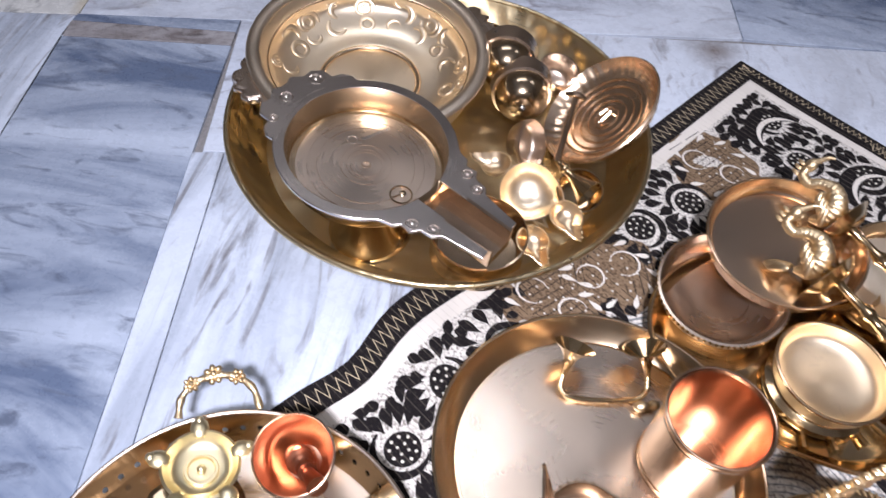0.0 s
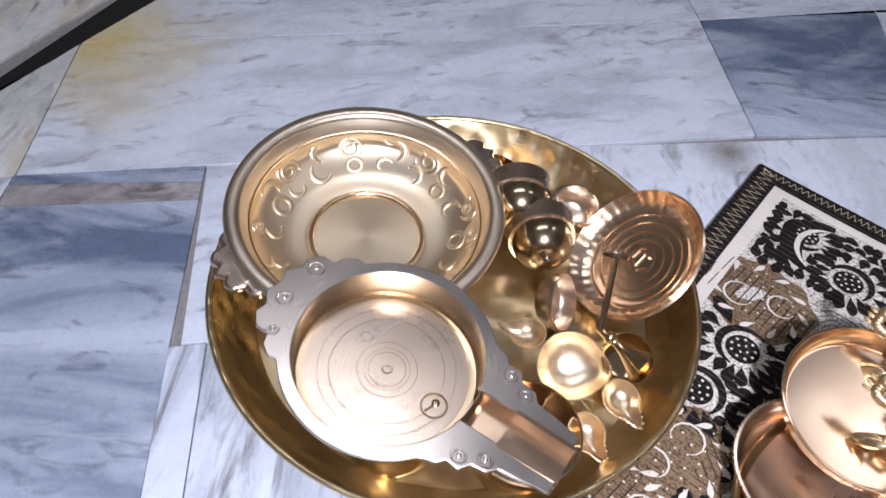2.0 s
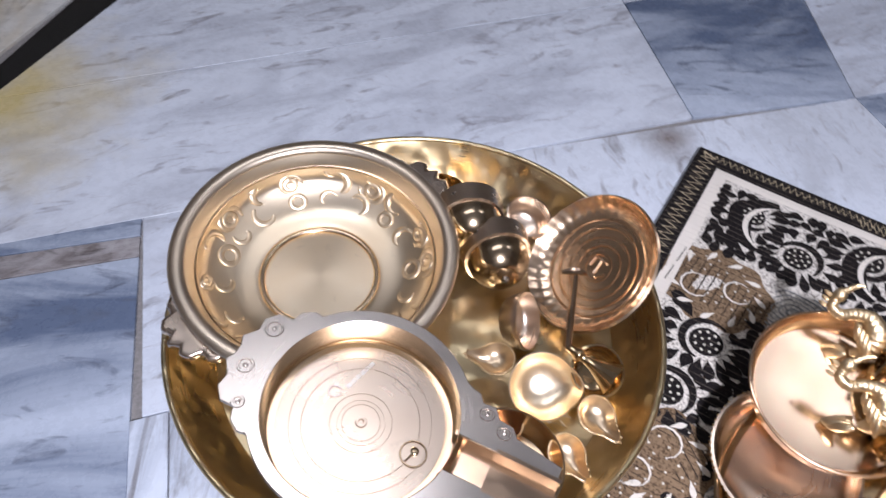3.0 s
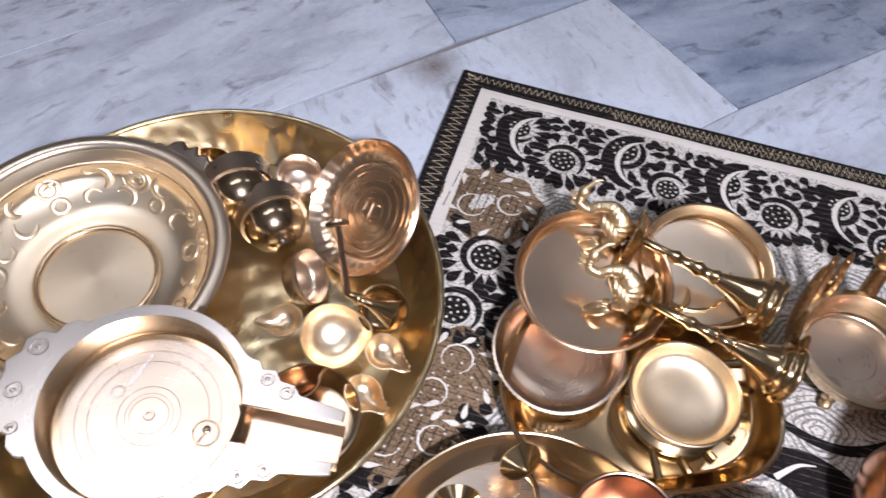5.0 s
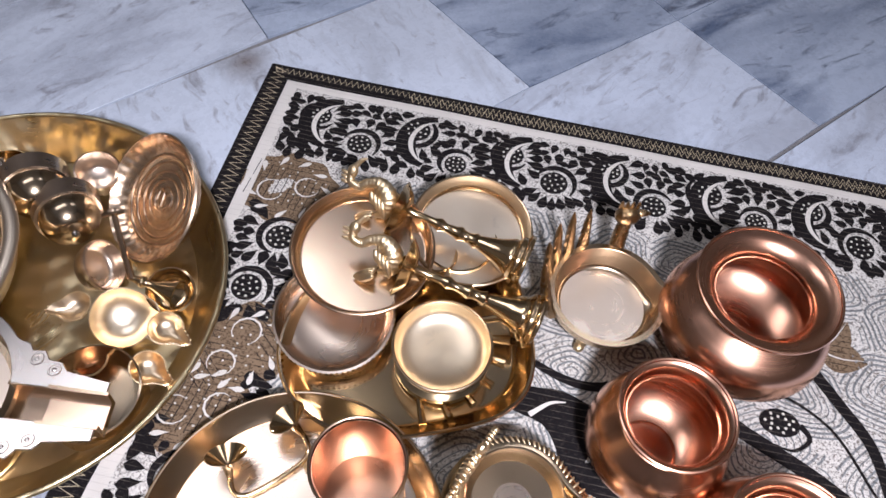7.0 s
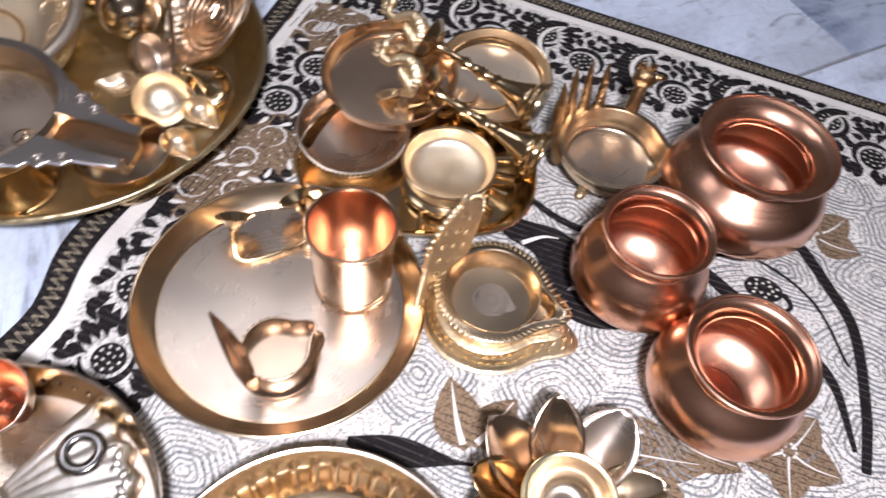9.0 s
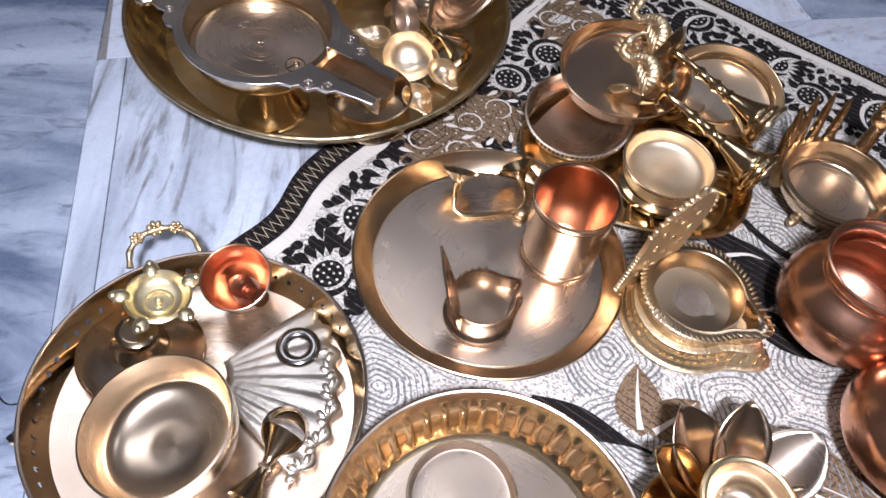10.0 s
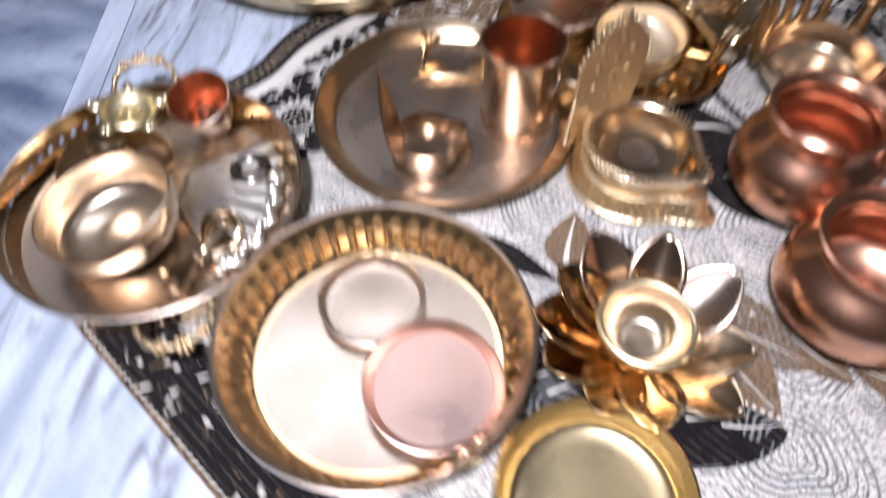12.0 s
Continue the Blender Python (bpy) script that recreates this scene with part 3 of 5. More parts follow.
for q in range(14):
    disc(dots, 0.568 + (0.013 if q % 2 else 0.008) * math.cos(q * 0.45), 0.302 + (0.009 if q % 2 else 0.0055) * math.sin(q * 0.45), 0.0015, L4, 6)
cloth_band(black, line2([(0.586, 0.300), (0.594, 0.312), (0.580, 0.325), (0.560, 0.322)]), lambda t: 0.005 * (1 - t) + 0.001, L2)
for q in range(12):
    disc(dots, 0.506 + 0.0034 * q, 0.330 + 0.0052 * q - 0.00022 * q * q, 0.0019, L4, 6)
# dark leaves and stems about the lotus
for pa, pb, t, ln, w in ((0.372, 0.545, -2.15, 0.062, 0.030), (0.376, 0.540, -1.2, 0.055, 0.026)):
    petal(brown, pa, pb, t, ln, 1.35 * w, L2)
    cloth_band(white, [Vector((pa + ln * s * math.cos(t), pb + ln * s * math.sin(t) + 0.003 * math.sin(4 * s))) for s in (0.1, 0.3, 0.5, 0.7, 0.9)], lambda s: 0.005 * (1 - s) + 0.0006, L3)
cloth_band(black, line2([(0.285, 0.572), (0.318, 0.566), (0.350, 0.560), (0.385, 0.552)], 6), lambda t: 0.020 * math.sin(math.pi * min(1, t + 0.1)) ** 1.4 + 0.003, L2)
for pts in ([(0.388, 0.600), (0.400, 0.585), (0.435, 0.590), (0.470, 0.600), (0.510, 0.575), (0.530, 0.545), (0.565, 0.540), (0.560, 0.575), (0.530, 0.610), (0.480, 0.650), (0.430, 0.660), (0.398, 0.640)],):
    cloth_face(black, [(p.x, p.y) for p in line2([*pts, pts[0]], 3)[:-1]], L1)
for q in range(7):
    cloth_band(white, line2([(0.41 + 0.020 * q, 0.645 - 0.013 * q), (0.418 + 0.021 * q, 0.622 - 0.011 * q), (0.434 + 0.021 * q, 0.604 - 0.011 * q)]), lambda s: 0.0022 * (1 - s) + 0.0005, L3)
for q in range(16):
    disc(dots, 0.396 + 0.0012 * q, 0.588 + 0.0058 * q, 0.0019, L4, 6)
    if q < 12:
        disc(dots, 0.500 + 0.0055 * q, 0.552 - 0.0016 * q, 0.0019, L4, 6)
for pa, pb, t, ln, w in ((0.452, 0.500, -0.15, 0.105, 0.060), (0.470, 0.505, 0.35, 0.095, 0.05), (0.610, 0.215, -0.9, 0.040, 0.036), (0.606, 0.220, 0.1, 0.045, 0.036), (0.600, 0.222, -2.0, 0.03, 0.03), (0.596, 0.226, 2.6, 0.032, 0.026),
                         (0.611, 0.445, -1.1, 0.042, 0.036), (0.611, 0.445, 0.2, 0.046, 0.036), (0.611, 0.445, 1.4, 0.044, 0.036), (0.611, 0.445, 2.7, 0.046, 0.036), (0.611, 0.445, -2.3, 0.040, 0.034), (0.520, 0.470, 0.1, 0.06, 0.034),
                         (0.26, 0.66, 1.0, 0.06, 0.04), (0.33, 0.70, 0.6, 0.06, 0.04), (0.30, 0.72, 2.0, 0.05, 0.04)):
    petal(brown, pa, pb, t, ln, w, L1)
    cloth_band(white, [Vector((pa + ln * s * math.cos(t), pb + ln * s * math.sin(t) + 0.003 * math.sin(4 * s))) for s in (0.1, 0.3, 0.5, 0.7, 0.9)], lambda s: 0.0018 * (1 - s) + 0.0004, L3)
for q in range(9):
    disc(dots, 0.611 + 0.006 * math.cos(q * 0.7), 0.445 + 0.006 * math.sin(q * 0.7), 0.0014, L4, 6)
for name, b_, m_, lab in (("black_pattern", black, BLACK, "black woven flowers, leaves and hem"), ("brown_pattern", brown, BROWN, "brown woven leaves"), ("white_pattern", white, WHITE, "white woven band and stems"),
                          ("grey_pattern", greys, GREYYARN, "grey woven ring lines"), ("dot_pattern", dots, DOT, "ivory woven dots"), ("zigzag_stitch", zig, GOLDYARN, "tan zigzag stitching")):
    tagged(part(name, b_, m_, mat, lab, smooth=False), kind="stuff")

# ---- brass and copper things ----
M = 0.0065  # top of the cloth with its woven figures


def at(x, y, z=0.0, rx=0, ry=0, rz=0):
    return pose(x, y, z, rx, ry, rz)


def lean(x, y, z, tilt, toward):
    """A pose whose up axis tips by tilt degrees toward a compass way (degrees from x)."""
    return Matrix.Translation((x, y, z)) @ Matrix.Rotation(radians(toward), 4, "Z") @ Matrix.Rotation(radians(tilt), 4, "Y") @ Matrix.Rotation(radians(-toward), 4, "Z")


def single(name, bm, mat_, m, label, category, group=""):
    return tagged(part(name, bm, mat_, None, "", m), label, category, group)


# great hammered tray
TX, TY, TF = -0.010, 0.490, 0.0085
tray = thing("serving_tray", at(TX, TY, 0.004), "large round hammered brass tray full of small vessels", "tray")
part("dish", vessel([(0.155, 0), (0.166, 0.002), (0.181, 0.016), (0.1945, 0.037)], [(0.1925, 0.0385), (0.1785, 0.018), (0.164, 0.0045), (0.155, 0.0025), (0.0, 0.0025)], 128), HAMMERED, tray)
part("rim", ring_torus(0.1955, 0.0028, z=0.0385, seg=128, sub=10), HAMMERED, tray, "rolled brass rim")

# deep bowl with embossed wall
bowl = thing("urli_bowl", lean(-0.078, 0.556, TF, 3, -80) @ Matrix.Diagonal((1.05, 1.05, 0.86, 1)), "large deep brass bowl with embossed petals and ear handles in tray", "bowl")
ubody = part("body", vessel([(0.05, 0.0), (0.064, 0.003), (0.090, 0.02), (0.100, 0.042), (0.101, 0.060), (0.105, 0.068)], [(0.100, 0.0705), (0.094, 0.060), (0.0915, 0.054), (0.087, 0.040), (0.068, 0.026), (0.049, 0.0215), (0.046, 0.020), (0.0, 0.020)], 96), SATIN, bowl)
part("rim", ring_torus(0.1035, 0.0066, z=0.070, seg=96, squash=0.75), SATINPALE, bowl, "thick polished rounded rim")
part("base_ring", ring_torus(0.046, 0.0028, z=0.0215, seg=64, squash=0.8), TURNED, bowl)
part("inner_moulding", ring_torus(0.0925, 0.0016, z=0.0555, seg=96, sub=8), TURNED, bowl)
erng = random.Random(3)


def emboss(bm):
    me = bpy.data.meshes.new("embossed_petal")
    bm.to_mesh(me)
    bm.free()
    me.shade_smooth()
    me.materials.append(SATIN)
    return me


def curl(turn, r, w):
    return tube([(r * math.cos(turn * k / 8) * (1 - 0.04 * k), r * math.sin(turn * k / 8) * (1 - 0.04 * k), 0) for k in range(9)], lambda t: w * (0.35 + 0.65 * math.sin(math.pi * t)), 6, None, 3)


curls = [emboss(ring_torus(0.45, 0.20, curl(5.2, 1.0, 0.24), seg=14, sub=6, squash=0.6)), emboss(curl(3.6, 1.0, 0.28)), emboss(ring_torus(0.8, 0.26, seg=18, sub=6, squash=0.6))]
for n, rr, zz, size, slope, kinds in ((17, 0.0858, 0.0405, 0.0112, 36, (0, 1)), (17, 0.0735, 0.0300, 0.0088, 54, (1, 2, 1)), (17, 0.0905, 0.0485, 0.0062, 26, (1,))):
    for k in range(n):
        t = 2 * math.pi * (k + 0.37 * (n % 2) + erng.uniform(-0.16, 0.16)) / n
        q = size * erng.uniform(0.75, 1.2)
        ob = new("embossed_petal", curls[kinds[k % len(kinds)]])
        ob.parent = ubody
        ob.matrix_basis = Matrix.Translation((rr * math.cos(t), rr * math.sin(t), zz)) @ Matrix.Rotation(t, 4, "Z") @ Matrix.Rotation(radians(-90 + slope), 4, "Y") @ Matrix.Rotation(erng.uniform(0, 6.28), 4, "Z") @ Matrix.Diagonal((q, q, 0.55 * q, 1))
for t in (205, 26):
    half = [(0.098, 0.030), (0.106, 0.034), (0.113, 0.028), (0.112, 0.021), (0.121, 0.020), (0.126, 0.012), (0.121, 0.006)]
    ear = slab([*half, (0.129, 0.0), *[(x, -y) for x, y in reversed(half)]], 0.056, 0.066)
    bevelled(part("ear_handle", ear, PALE, bowl, "lobed cast ear handle", pose(0, 0, 0, 0, 0, t)), 0.0032, 3)

# stand and spouted dish
stand = single("bell_stand", vessel([(0.036, 0), (0.035, 0.006), (0.026, 0.022), (0.019, 0.042), (0.021, 0.0565)], [(0.018, 0.058), (0.010, 0.058), (0.0, 0.058)], 56), BRASS, at(-0.074, 0.378, TF), "plain bell-shaped brass stand under the spouted dish", "stand")
spouted = thing("spouted_dish", at(-0.077, 0.393, 0.070, 0, 0, -41) @ Matrix.Rotation(radians(4.5), 4, "Y"), "pale bronze spouted ritual dish with flat winged rim", "dish")
part("cup", vessel([(0.058, 0), (0.064, 0.004), (0.068, 0.024)], [(0.0645, 0.0275), (0.0640, 0.018), (0.0618, 0.006), (0.0575, 0.0035), (0.0, 0.0035)], 96), TURNED, spouted)
wing = [(0.060, 0.0465), (0.066, 0.0455), (0.070, 0.040), (0.079, 0.041), (0.084, 0.034), (0.094, 0.033), (0.099, 0.027), (0.132, 0.022), (0.132, 0.0128)]
backh = [(-0.056, 0.048), (-0.062, 0.049), (-0.070, 0.044), (-0.073, 0.036), (-0.083, 0.036), (-0.090, 0.028), (-0.089, 0.019), (-0.096, 0.010), (-0.093, 0.003)]
arc = lambda r, t0, t1, n: [(r * math.cos(radians(t0 + (t1 - t0) * i / n)), r * math.sin(radians(t0 + (t1 - t0) * i / n))) for i in range(n + 1)]
flange = [*reversed(wing), *arc(0.0735, 42, 137, 24), *backh, *[(x, -y) for x, y in reversed(backh)], *arc(0.0735, 223, 318, 24), *[(x, -y) for x, y in wing], *arc(0.0645, -11.4, -348.6, 80)]
rimp = bevelled(part("rim_plate", slab(flange, 0.0243, 0.0275), PALEFLAT, spouted, "flat satin winged rim"), 0.0006)
for r, q in ((0.0028, 0.0012), (0.013, 0.0004), (0.016, 0.0003), (0.021, 0.0004), (0.040, 0.0004), (0.048, 0.0003)):
    part("floor_ring", ring_torus(r, q, z=0.0042, seg=64, sub=6), PALE, spouted)
part("floor_disc", lathe([(0, 0.0036), (0.0570, 0.0036), (0.0570, 0.0040), (0, 0.0040)], 72), PALE, spouted, "satin turned floor")
for bx, by, br in ((0.075, 0.0335, 0.0042), (0.090, 0.0265, 0.0042), (0.075, -0.0335, 0.0042), (0.090, -0.0265, 0.0042), (-0.080, 0.024, 0.0056), (-0.082, -0.008, 0.0050), (-0.072, -0.032, 0.0036)):
    part("boss", blob(ring_torus(br, 0.0010, cx=bx, cy=by, z=0.0276, seg=20, sub=6), (bx, by, 0.0276), 0.0019, 0.0019, 0.0012), PALEFLAT, rimp)
ch = bmesh.new()
prof = [(-0.0155, 0.0275), (-0.0125, 0.0275), (-0.0118, 0.015), (0.0118, 0.015), (0.0125, 0.0275), (0.0155, 0.0275), (0.0150, 0.007), (-0.0150, 0.007)]
rows = [[ch.verts.new((x, y * wsc, z - dz)) for y, z in prof] for x, wsc, dz in ((0.061, 1.0, 0.002), (0.09, 0.97, 0.0), (0.134, 0.9, -0.001))]
for p, q in zip(rows, rows[1:]):
    for i in range(8):
        ch.faces.new((p[i], p[(i + 1) % 8], q[(i + 1) % 8], q[i]))
ch.faces.new(rows[0])
ch.faces.new(rows[-1])
part("spout", ch, ROSE, spouted, "open channel spout", smooth=False)
hole = ring_torus(0.0088, 0.0007, z=0.0046, cx=0.041, cy=-0.004, seg=28, sub=6)
blob(hole, (0.041, -0.002, 0.0046), 0.003, 0.003, 0.0012)
tube([(0.041, -0.003, 0.0048), (0.038, -0.011, 0.0048)], 0.0007, 6, hole, 1)
part("drain_ring", hole, DARKBRASS, spouted, "thin wire ring over the drain hole")
engr = bmesh.new()
for k in range(6):
    q = slab([(-0.002, -0.0016), (0.002, -0.0016), (0.002, 0.0016), (-0.002, 0.0016)], 0.0041, 0.0043)
    bmesh.ops.transform(q, matrix=Matrix.Translation((-0.020 + 0.0052 * k * 0.25, 0.020 + 0.0048 * k * 0.9, 0)) @ Matrix.Rotation(1.3, 4, "Z"), verts=q.verts)
    tmp = bpy.data.meshes.new("tmp")
    q.to_mesh(tmp)
    q.free()
    engr.from_mesh(tmp)
    bpy.data.meshes.remove(tmp)
ring_torus(0.0042, 0.0007, engr, 0.0041, -0.0265, 0.012, 24, 6)
part("engraved_mark", engr, PALEFLAT, spouted, "small engraved mark")



def small_cup(name, r, h, mat_, m, label, group="", foot=0.5, seg=48, shape=None, category="cup"):
    return single(name, vessel([(r * foot, 0), (r * (foot + 0.18), h * 0.05), (r * 0.9, h * 0.35), (r * 0.99, h * 0.75), (r, h)],
                               [(r - 0.0016, h + 0.0006), (r * 0.95 - 0.0012, h * 0.72), (r * 0.82, h * 0.33), (r * foot, h * 0.1 + 0.0012), (0, h * 0.08 + 0.001)], seg, shape), mat_, m, label, category, group)


small_cup("bowl", 0.041, 0.031, TURNED, at(0.017, 0.352, TF), "shallow bronze bowl standing in tray beneath the spout", category="bowl", foot=0.8)


def band_cup(r, h, m, label):
    """A round-bottomed cup with a wide upright band at its mouth and a small knob below."""
    c = thing("round_cup", m, label, "cup", "round cups in tray")
    part("body", vessel([(r * 0.12, 0), (r * 0.5, h * 0.06), (r * 0.82, h * 0.28), (r * 0.92, h * 0.58)], [(r * 0.88, h * 0.58), (r * 0.78, h * 0.3), (r * 0.45, h * 0.12), (0, h * 0.06)], 48), DARKBRASS, c)
    mband = part("mouth_band", lathe([(r * 0.90, h * 0.56), (r * 1.0, h * 0.58), (r * 1.06, h), (r * 1.03, h * 1.01), (r * 0.96, h * 0.62), (r * 0.90, h * 0.56)], 48), PALE, c, "pale upright band with dark engraved marks")
    part("knob", blob(blob(bmesh.new(), (0, 0, -0.0005), 0.0036, 0.0036, 0.0022), (0, 0, -0.0025), 0.0018, 0.0018, 0.0012), STEEL, c, "small dark knob")
    for k in range(5):
        t = 2 * math.pi / 5 * k + 0.2
        bar = bmesh.new()
        for sx, sz in ((0.0030, 0.0006), (0.0006, 0.0030)):
            blob(bar, (0, 0, 0), 0.0004, sx, sz, None, 6, 4)
        part("engraved_mark", bar, STEEL, mband, "dark engraved mark", Matrix.Rotation(t, 4, "Z") @ Matrix.Translation((r * 1.035, 0, h * 0.80)) @ Matrix.Rotation(0.2, 4, "X"))
    return c


band_cup(0.029, 0.044, lean(0.067, 0.497, 0.046, 99, 84), "round-bottomed dark brass cup lying on its side in tray")
band_cup(0.029, 0.044, lean(0.052, 0.535, 0.052, 96, 78), "round-bottomed dark brass cup lying behind another in tray")
small_cup("small_cup", 0.021, 0.03, PALE, lean(0.108, 0.565, TF + 0.006, 15, -60), "small flared pale brass cup in tray", foot=0.35)
small_cup("small_cup", 0.019, 0.028, BRASS, lean(0.040, 0.598, TF + 0.02, 20, 40), "small brass cup beside the deep bowl in tray", foot=0.4)
small_cup("wick_cup", 0.024, 0.018, PALE, lean(0.062, 0.470, TF + 0.016, 62, -35), "small pale cup lying on its side in tray", foot=0.6)

# ringed plate leaning on the tray's wall
lp = thing("ringed_plate", lean(0.141, 0.490, 0.0505, 42, 178), "rose bronze plate with turned rings leaning against tray rim", "plate")
part("dish", vessel([(0.03, -0.012), (0.052, -0.008), (0.061, 0.004)], [(0.0595, 0.0055), (0.049, -0.005), (0.03, -0.0095), (0, -0.0095)], 160, lambda a, r, z: (r, z + (0.0004 * math.sin(36 * a) if 0.046 < r < 0.058 else 0))), ROSESATIN, lp)
for r, z in ((0.012, -0.0094), (0.020, -0.0093), (0.028, -0.0092), (0.036, -0.0082), (0.043, -0.0066)):
    part("turned_ring", ring_torus(r, 0.0013, z=z, seg=64, sub=6), ROSESATIN, lp)
mk = bmesh.new()
for k, (x, y, l, t) in enumerate(((0, 0, 0.016, 0.4), (0.006, 0.004, 0.014, 1.9), (-0.006, -0.003, 0.012, 1.5), (0.0, 0.008, 0.01, 0.3), (-0.002, -0.008, 0.010, 2.6))):
    tube([(x - l / 2 * math.cos(t), y - l / 2 * math.sin(t), -0.0085), (x + l / 2 * math.cos(t), y + l / 2 * math.sin(t), -0.0085)], 0.0011, 6, mk, 1)
part("raised_mark", mk, ROSESATIN, lp, "raised cast mark in the middle")

sp = thing("spoon", Matrix.Identity(4), "small rose bronze offering spoon with turned handle end", "spoon")
part("handle", tube([(0.102, 0.455, 0.097), (0.095, 0.437, 0.077), (0.088, 0.419, 0.056)], lambda t: 0.0022 + 0.0010 * t, 8), ROSE, sp)
part("crosspiece", tube([(0.093, 0.459, 0.097), (0.102, 0.456, 0.099), (0.110, 0.453, 0.097)], lambda t: 0.0016 + 0.0016 * math.sin(math.pi * t), 8), ROSE, sp)
end, way = Vector((0.088, 0.420, 0.055)), Vector((0.024, -0.032, -0.006))
part("bell_end", vessel([(0.0026, 0), (0.0036, 0.006), (0.0056, 0.011), (0.0034, 0.015), (0.0050, 0.024), (0.0135, 0.042)], [(0.0125, 0.0422), (0.004, 0.026), (0, 0.022)], 32), BRASS, sp, "turned bell end", Matrix.Translation(end) @ way.to_track_quat("Z", "Y").to_matrix().to_4x4())
small_cup("incense_cup", 0.021, 0.025, BRASS, lean(0.112, 0.412, TF + 0.004, 22, -100), "small brass cup in tray", foot=0.5)


def leaf_shape(tip, sharp, turn=0.0):
    def f(a, r, z):
        d = (a - turn + math.pi) % (2 * math.pi) - math.pi
        return r * (1 + tip * math.exp(-(d / sharp) ** 2)), z
    return f


ld = thing("round_lamp", lean(0.066, 0.407, 0.026, 30, -105), "shallow round satin brass lamp dish resting in tray", "oil lamp")
part("bowl", vessel([(0.006, -0.012), (0.014, -0.010), (0.022, -0.002), (0.0262, 0.010)], [(0.0252, 0.0104), (0.0236, 0.0050), (0.0205, -0.0010), (0.0155, -0.0055), (0.0090, -0.0083), (0.004, -0.0090), (0, -0.0091)], 56, leaf_shape(0.22, 0.45, radians(-20))), SATIN, ld)
for x, y, z, t, tilt in ((0.038, 0.432, 0.020, 150, 6), (0.090, 0.368, 0.026, -66, 14), (0.062, 0.352, 0.012, -66, 16), (0.030, 0.384, 0.006, 150, 12)):
    d = thing("leaf_lamp", Matrix.Translation((x, y, TF + z)) @ Matrix.Rotation(radians(t), 4, "Z") @ Matrix.Rotation(radians(tilt), 4, "Y"), "tiny leaf-shaped brass oil lamp in tray", "oil lamp", "tiny leaf lamps in tray")
    lbowl = part("bowl", vessel([(0.005, -0.002), (0.010, 0.002), (0.0145, 0.010)], [(0.0135, 0.0105), (0.009, 0.004), (0.004, 0.0015), (0, 0.0012)], 40, leaf_shape(0.75, 0.32)), COPPERIN if x < 0.034 else OLDSATIN, d)
    be = bmesh.new()
    for k in range(44):
        a = 2 * math.pi * k / 44
        r = 0.0142 * (1 + 0.75 * math.exp(-(((a + math.pi) % (2 * math.pi) - math.pi) / 0.32) ** 2))
        blob(be, (r * math.cos(a), r * math.sin(a), 0.0105), 0.0011, 0.0011, 0.0011, None, 6, 4)
    part("beaded_edge", be, CAST, lbowl)

# ---- flat plate with tumbler, lamp and horn fitting ----
plate = thing("dinner_plate", at(0.090, 0.164, M), "flat round satin bronze plate with upright rim on mat", "plate")
part("dish", vessel([(0.098, 0), (0.104, 0.001), (0.110, 0.008), (0.1165, 0.0165)], [(0.1150, 0.0175), (0.1085, 0.010), (0.1005, 0.0028), (0.096, 0.0018), (0.0, 0.0018)], 128), TURNED, plate)
part("floor_disc", lathe([(0, 0.0019), (0.0985, 0.0019), (0.0985, 0.0024), (0, 0.0024)], 128), PALE, plate, "paler satin floor")
part("rim", ring_torus(0.1162, 0.0014, z=0.0170, seg=128, sub=8), TURNED, plate)
PF = M + 0.0026
tum = thing("tumbler", at(0.153, 0.163, PF), "copper tumbler with rolled lip standing on bronze plate", "tumbler")
twall = part("wall", vessel([(0.031, 0), (0.0325, 0.002), (0.0325, 0.008), (0.0335, 0.05), (0.0348, 0.08)], [(0.0338, 0.081), (0.0325, 0.05), (0.0315, 0.008), (0.031, 0.004), (0, 0.003)], 72), ROSE, tum, "pale worn copper outside")
part("lining", lathe([(0.0, 0.0040), (0.0305, 0.0042), (0.0318, 0.02), (0.0322, 0.05), (0.0332, 0.079), (0.0328, 0.079), (0.0316, 0.05), (0.0311, 0.02), (0.0300, 0.0048), (0, 0.0046)], 72), COPPERIN, tum, "bright copper lining")
part("lip", ring_torus(0.0347, 0.0012, z=0.0808, seg=72, sub=8), ROSE, twall)
for r, z in ((0.0346, 0.0745), (0.0326, 0.009)):
    part("band", ring_torus(r, 0.0008, z=z, seg=72, sub=6), ROSE, twall)
lam = thing("leaf_lamp", at(0.069, 0.116, PF, 0, 0, 12), "small rose bronze lamp with upright leaf handle on plate", "oil lamp")
part("bowl", lathe([(0, 0), (0.0285, 0), (0.0300, 0.0015), (0.0295, 0.0040), (0.0265, 0.0065), (0.0248, 0.0240), (0.0262, 0.0275), (0.0258, 0.0300), (0.0244, 0.0300), (0.0232, 0.0270), (0.0226, 0.0150), (0, 0.0140)], 64, leaf_shape(0.40, 0.28)), BROWN_BRONZE, lam)
part("cup_floor", lathe([(0, 0.0145), (0.0205, 0.0145), (0.0205, 0.0152), (0, 0.0152)], 40), BROWN_BRONZE, lam)
tip, root = Vector((-0.031, 0.022, 0.086)), Vector((-0.027, -0.018, 0.022))
along = (tip - root).normalized()
side = Vector((0.45, 0.9, 0)).cross(along).normalized()
m_leaf = Matrix((along, side.cross(along), side)).transposed().to_4x4()
part("leaf_handle", slab(leaf_outline((tip - root).length, 0.030, 9), -0.0009, 0.0009), BROWN_BRONZE, lam, "veined upright leaf", Matrix.Translation(root) @ m_leaf, smooth=False)
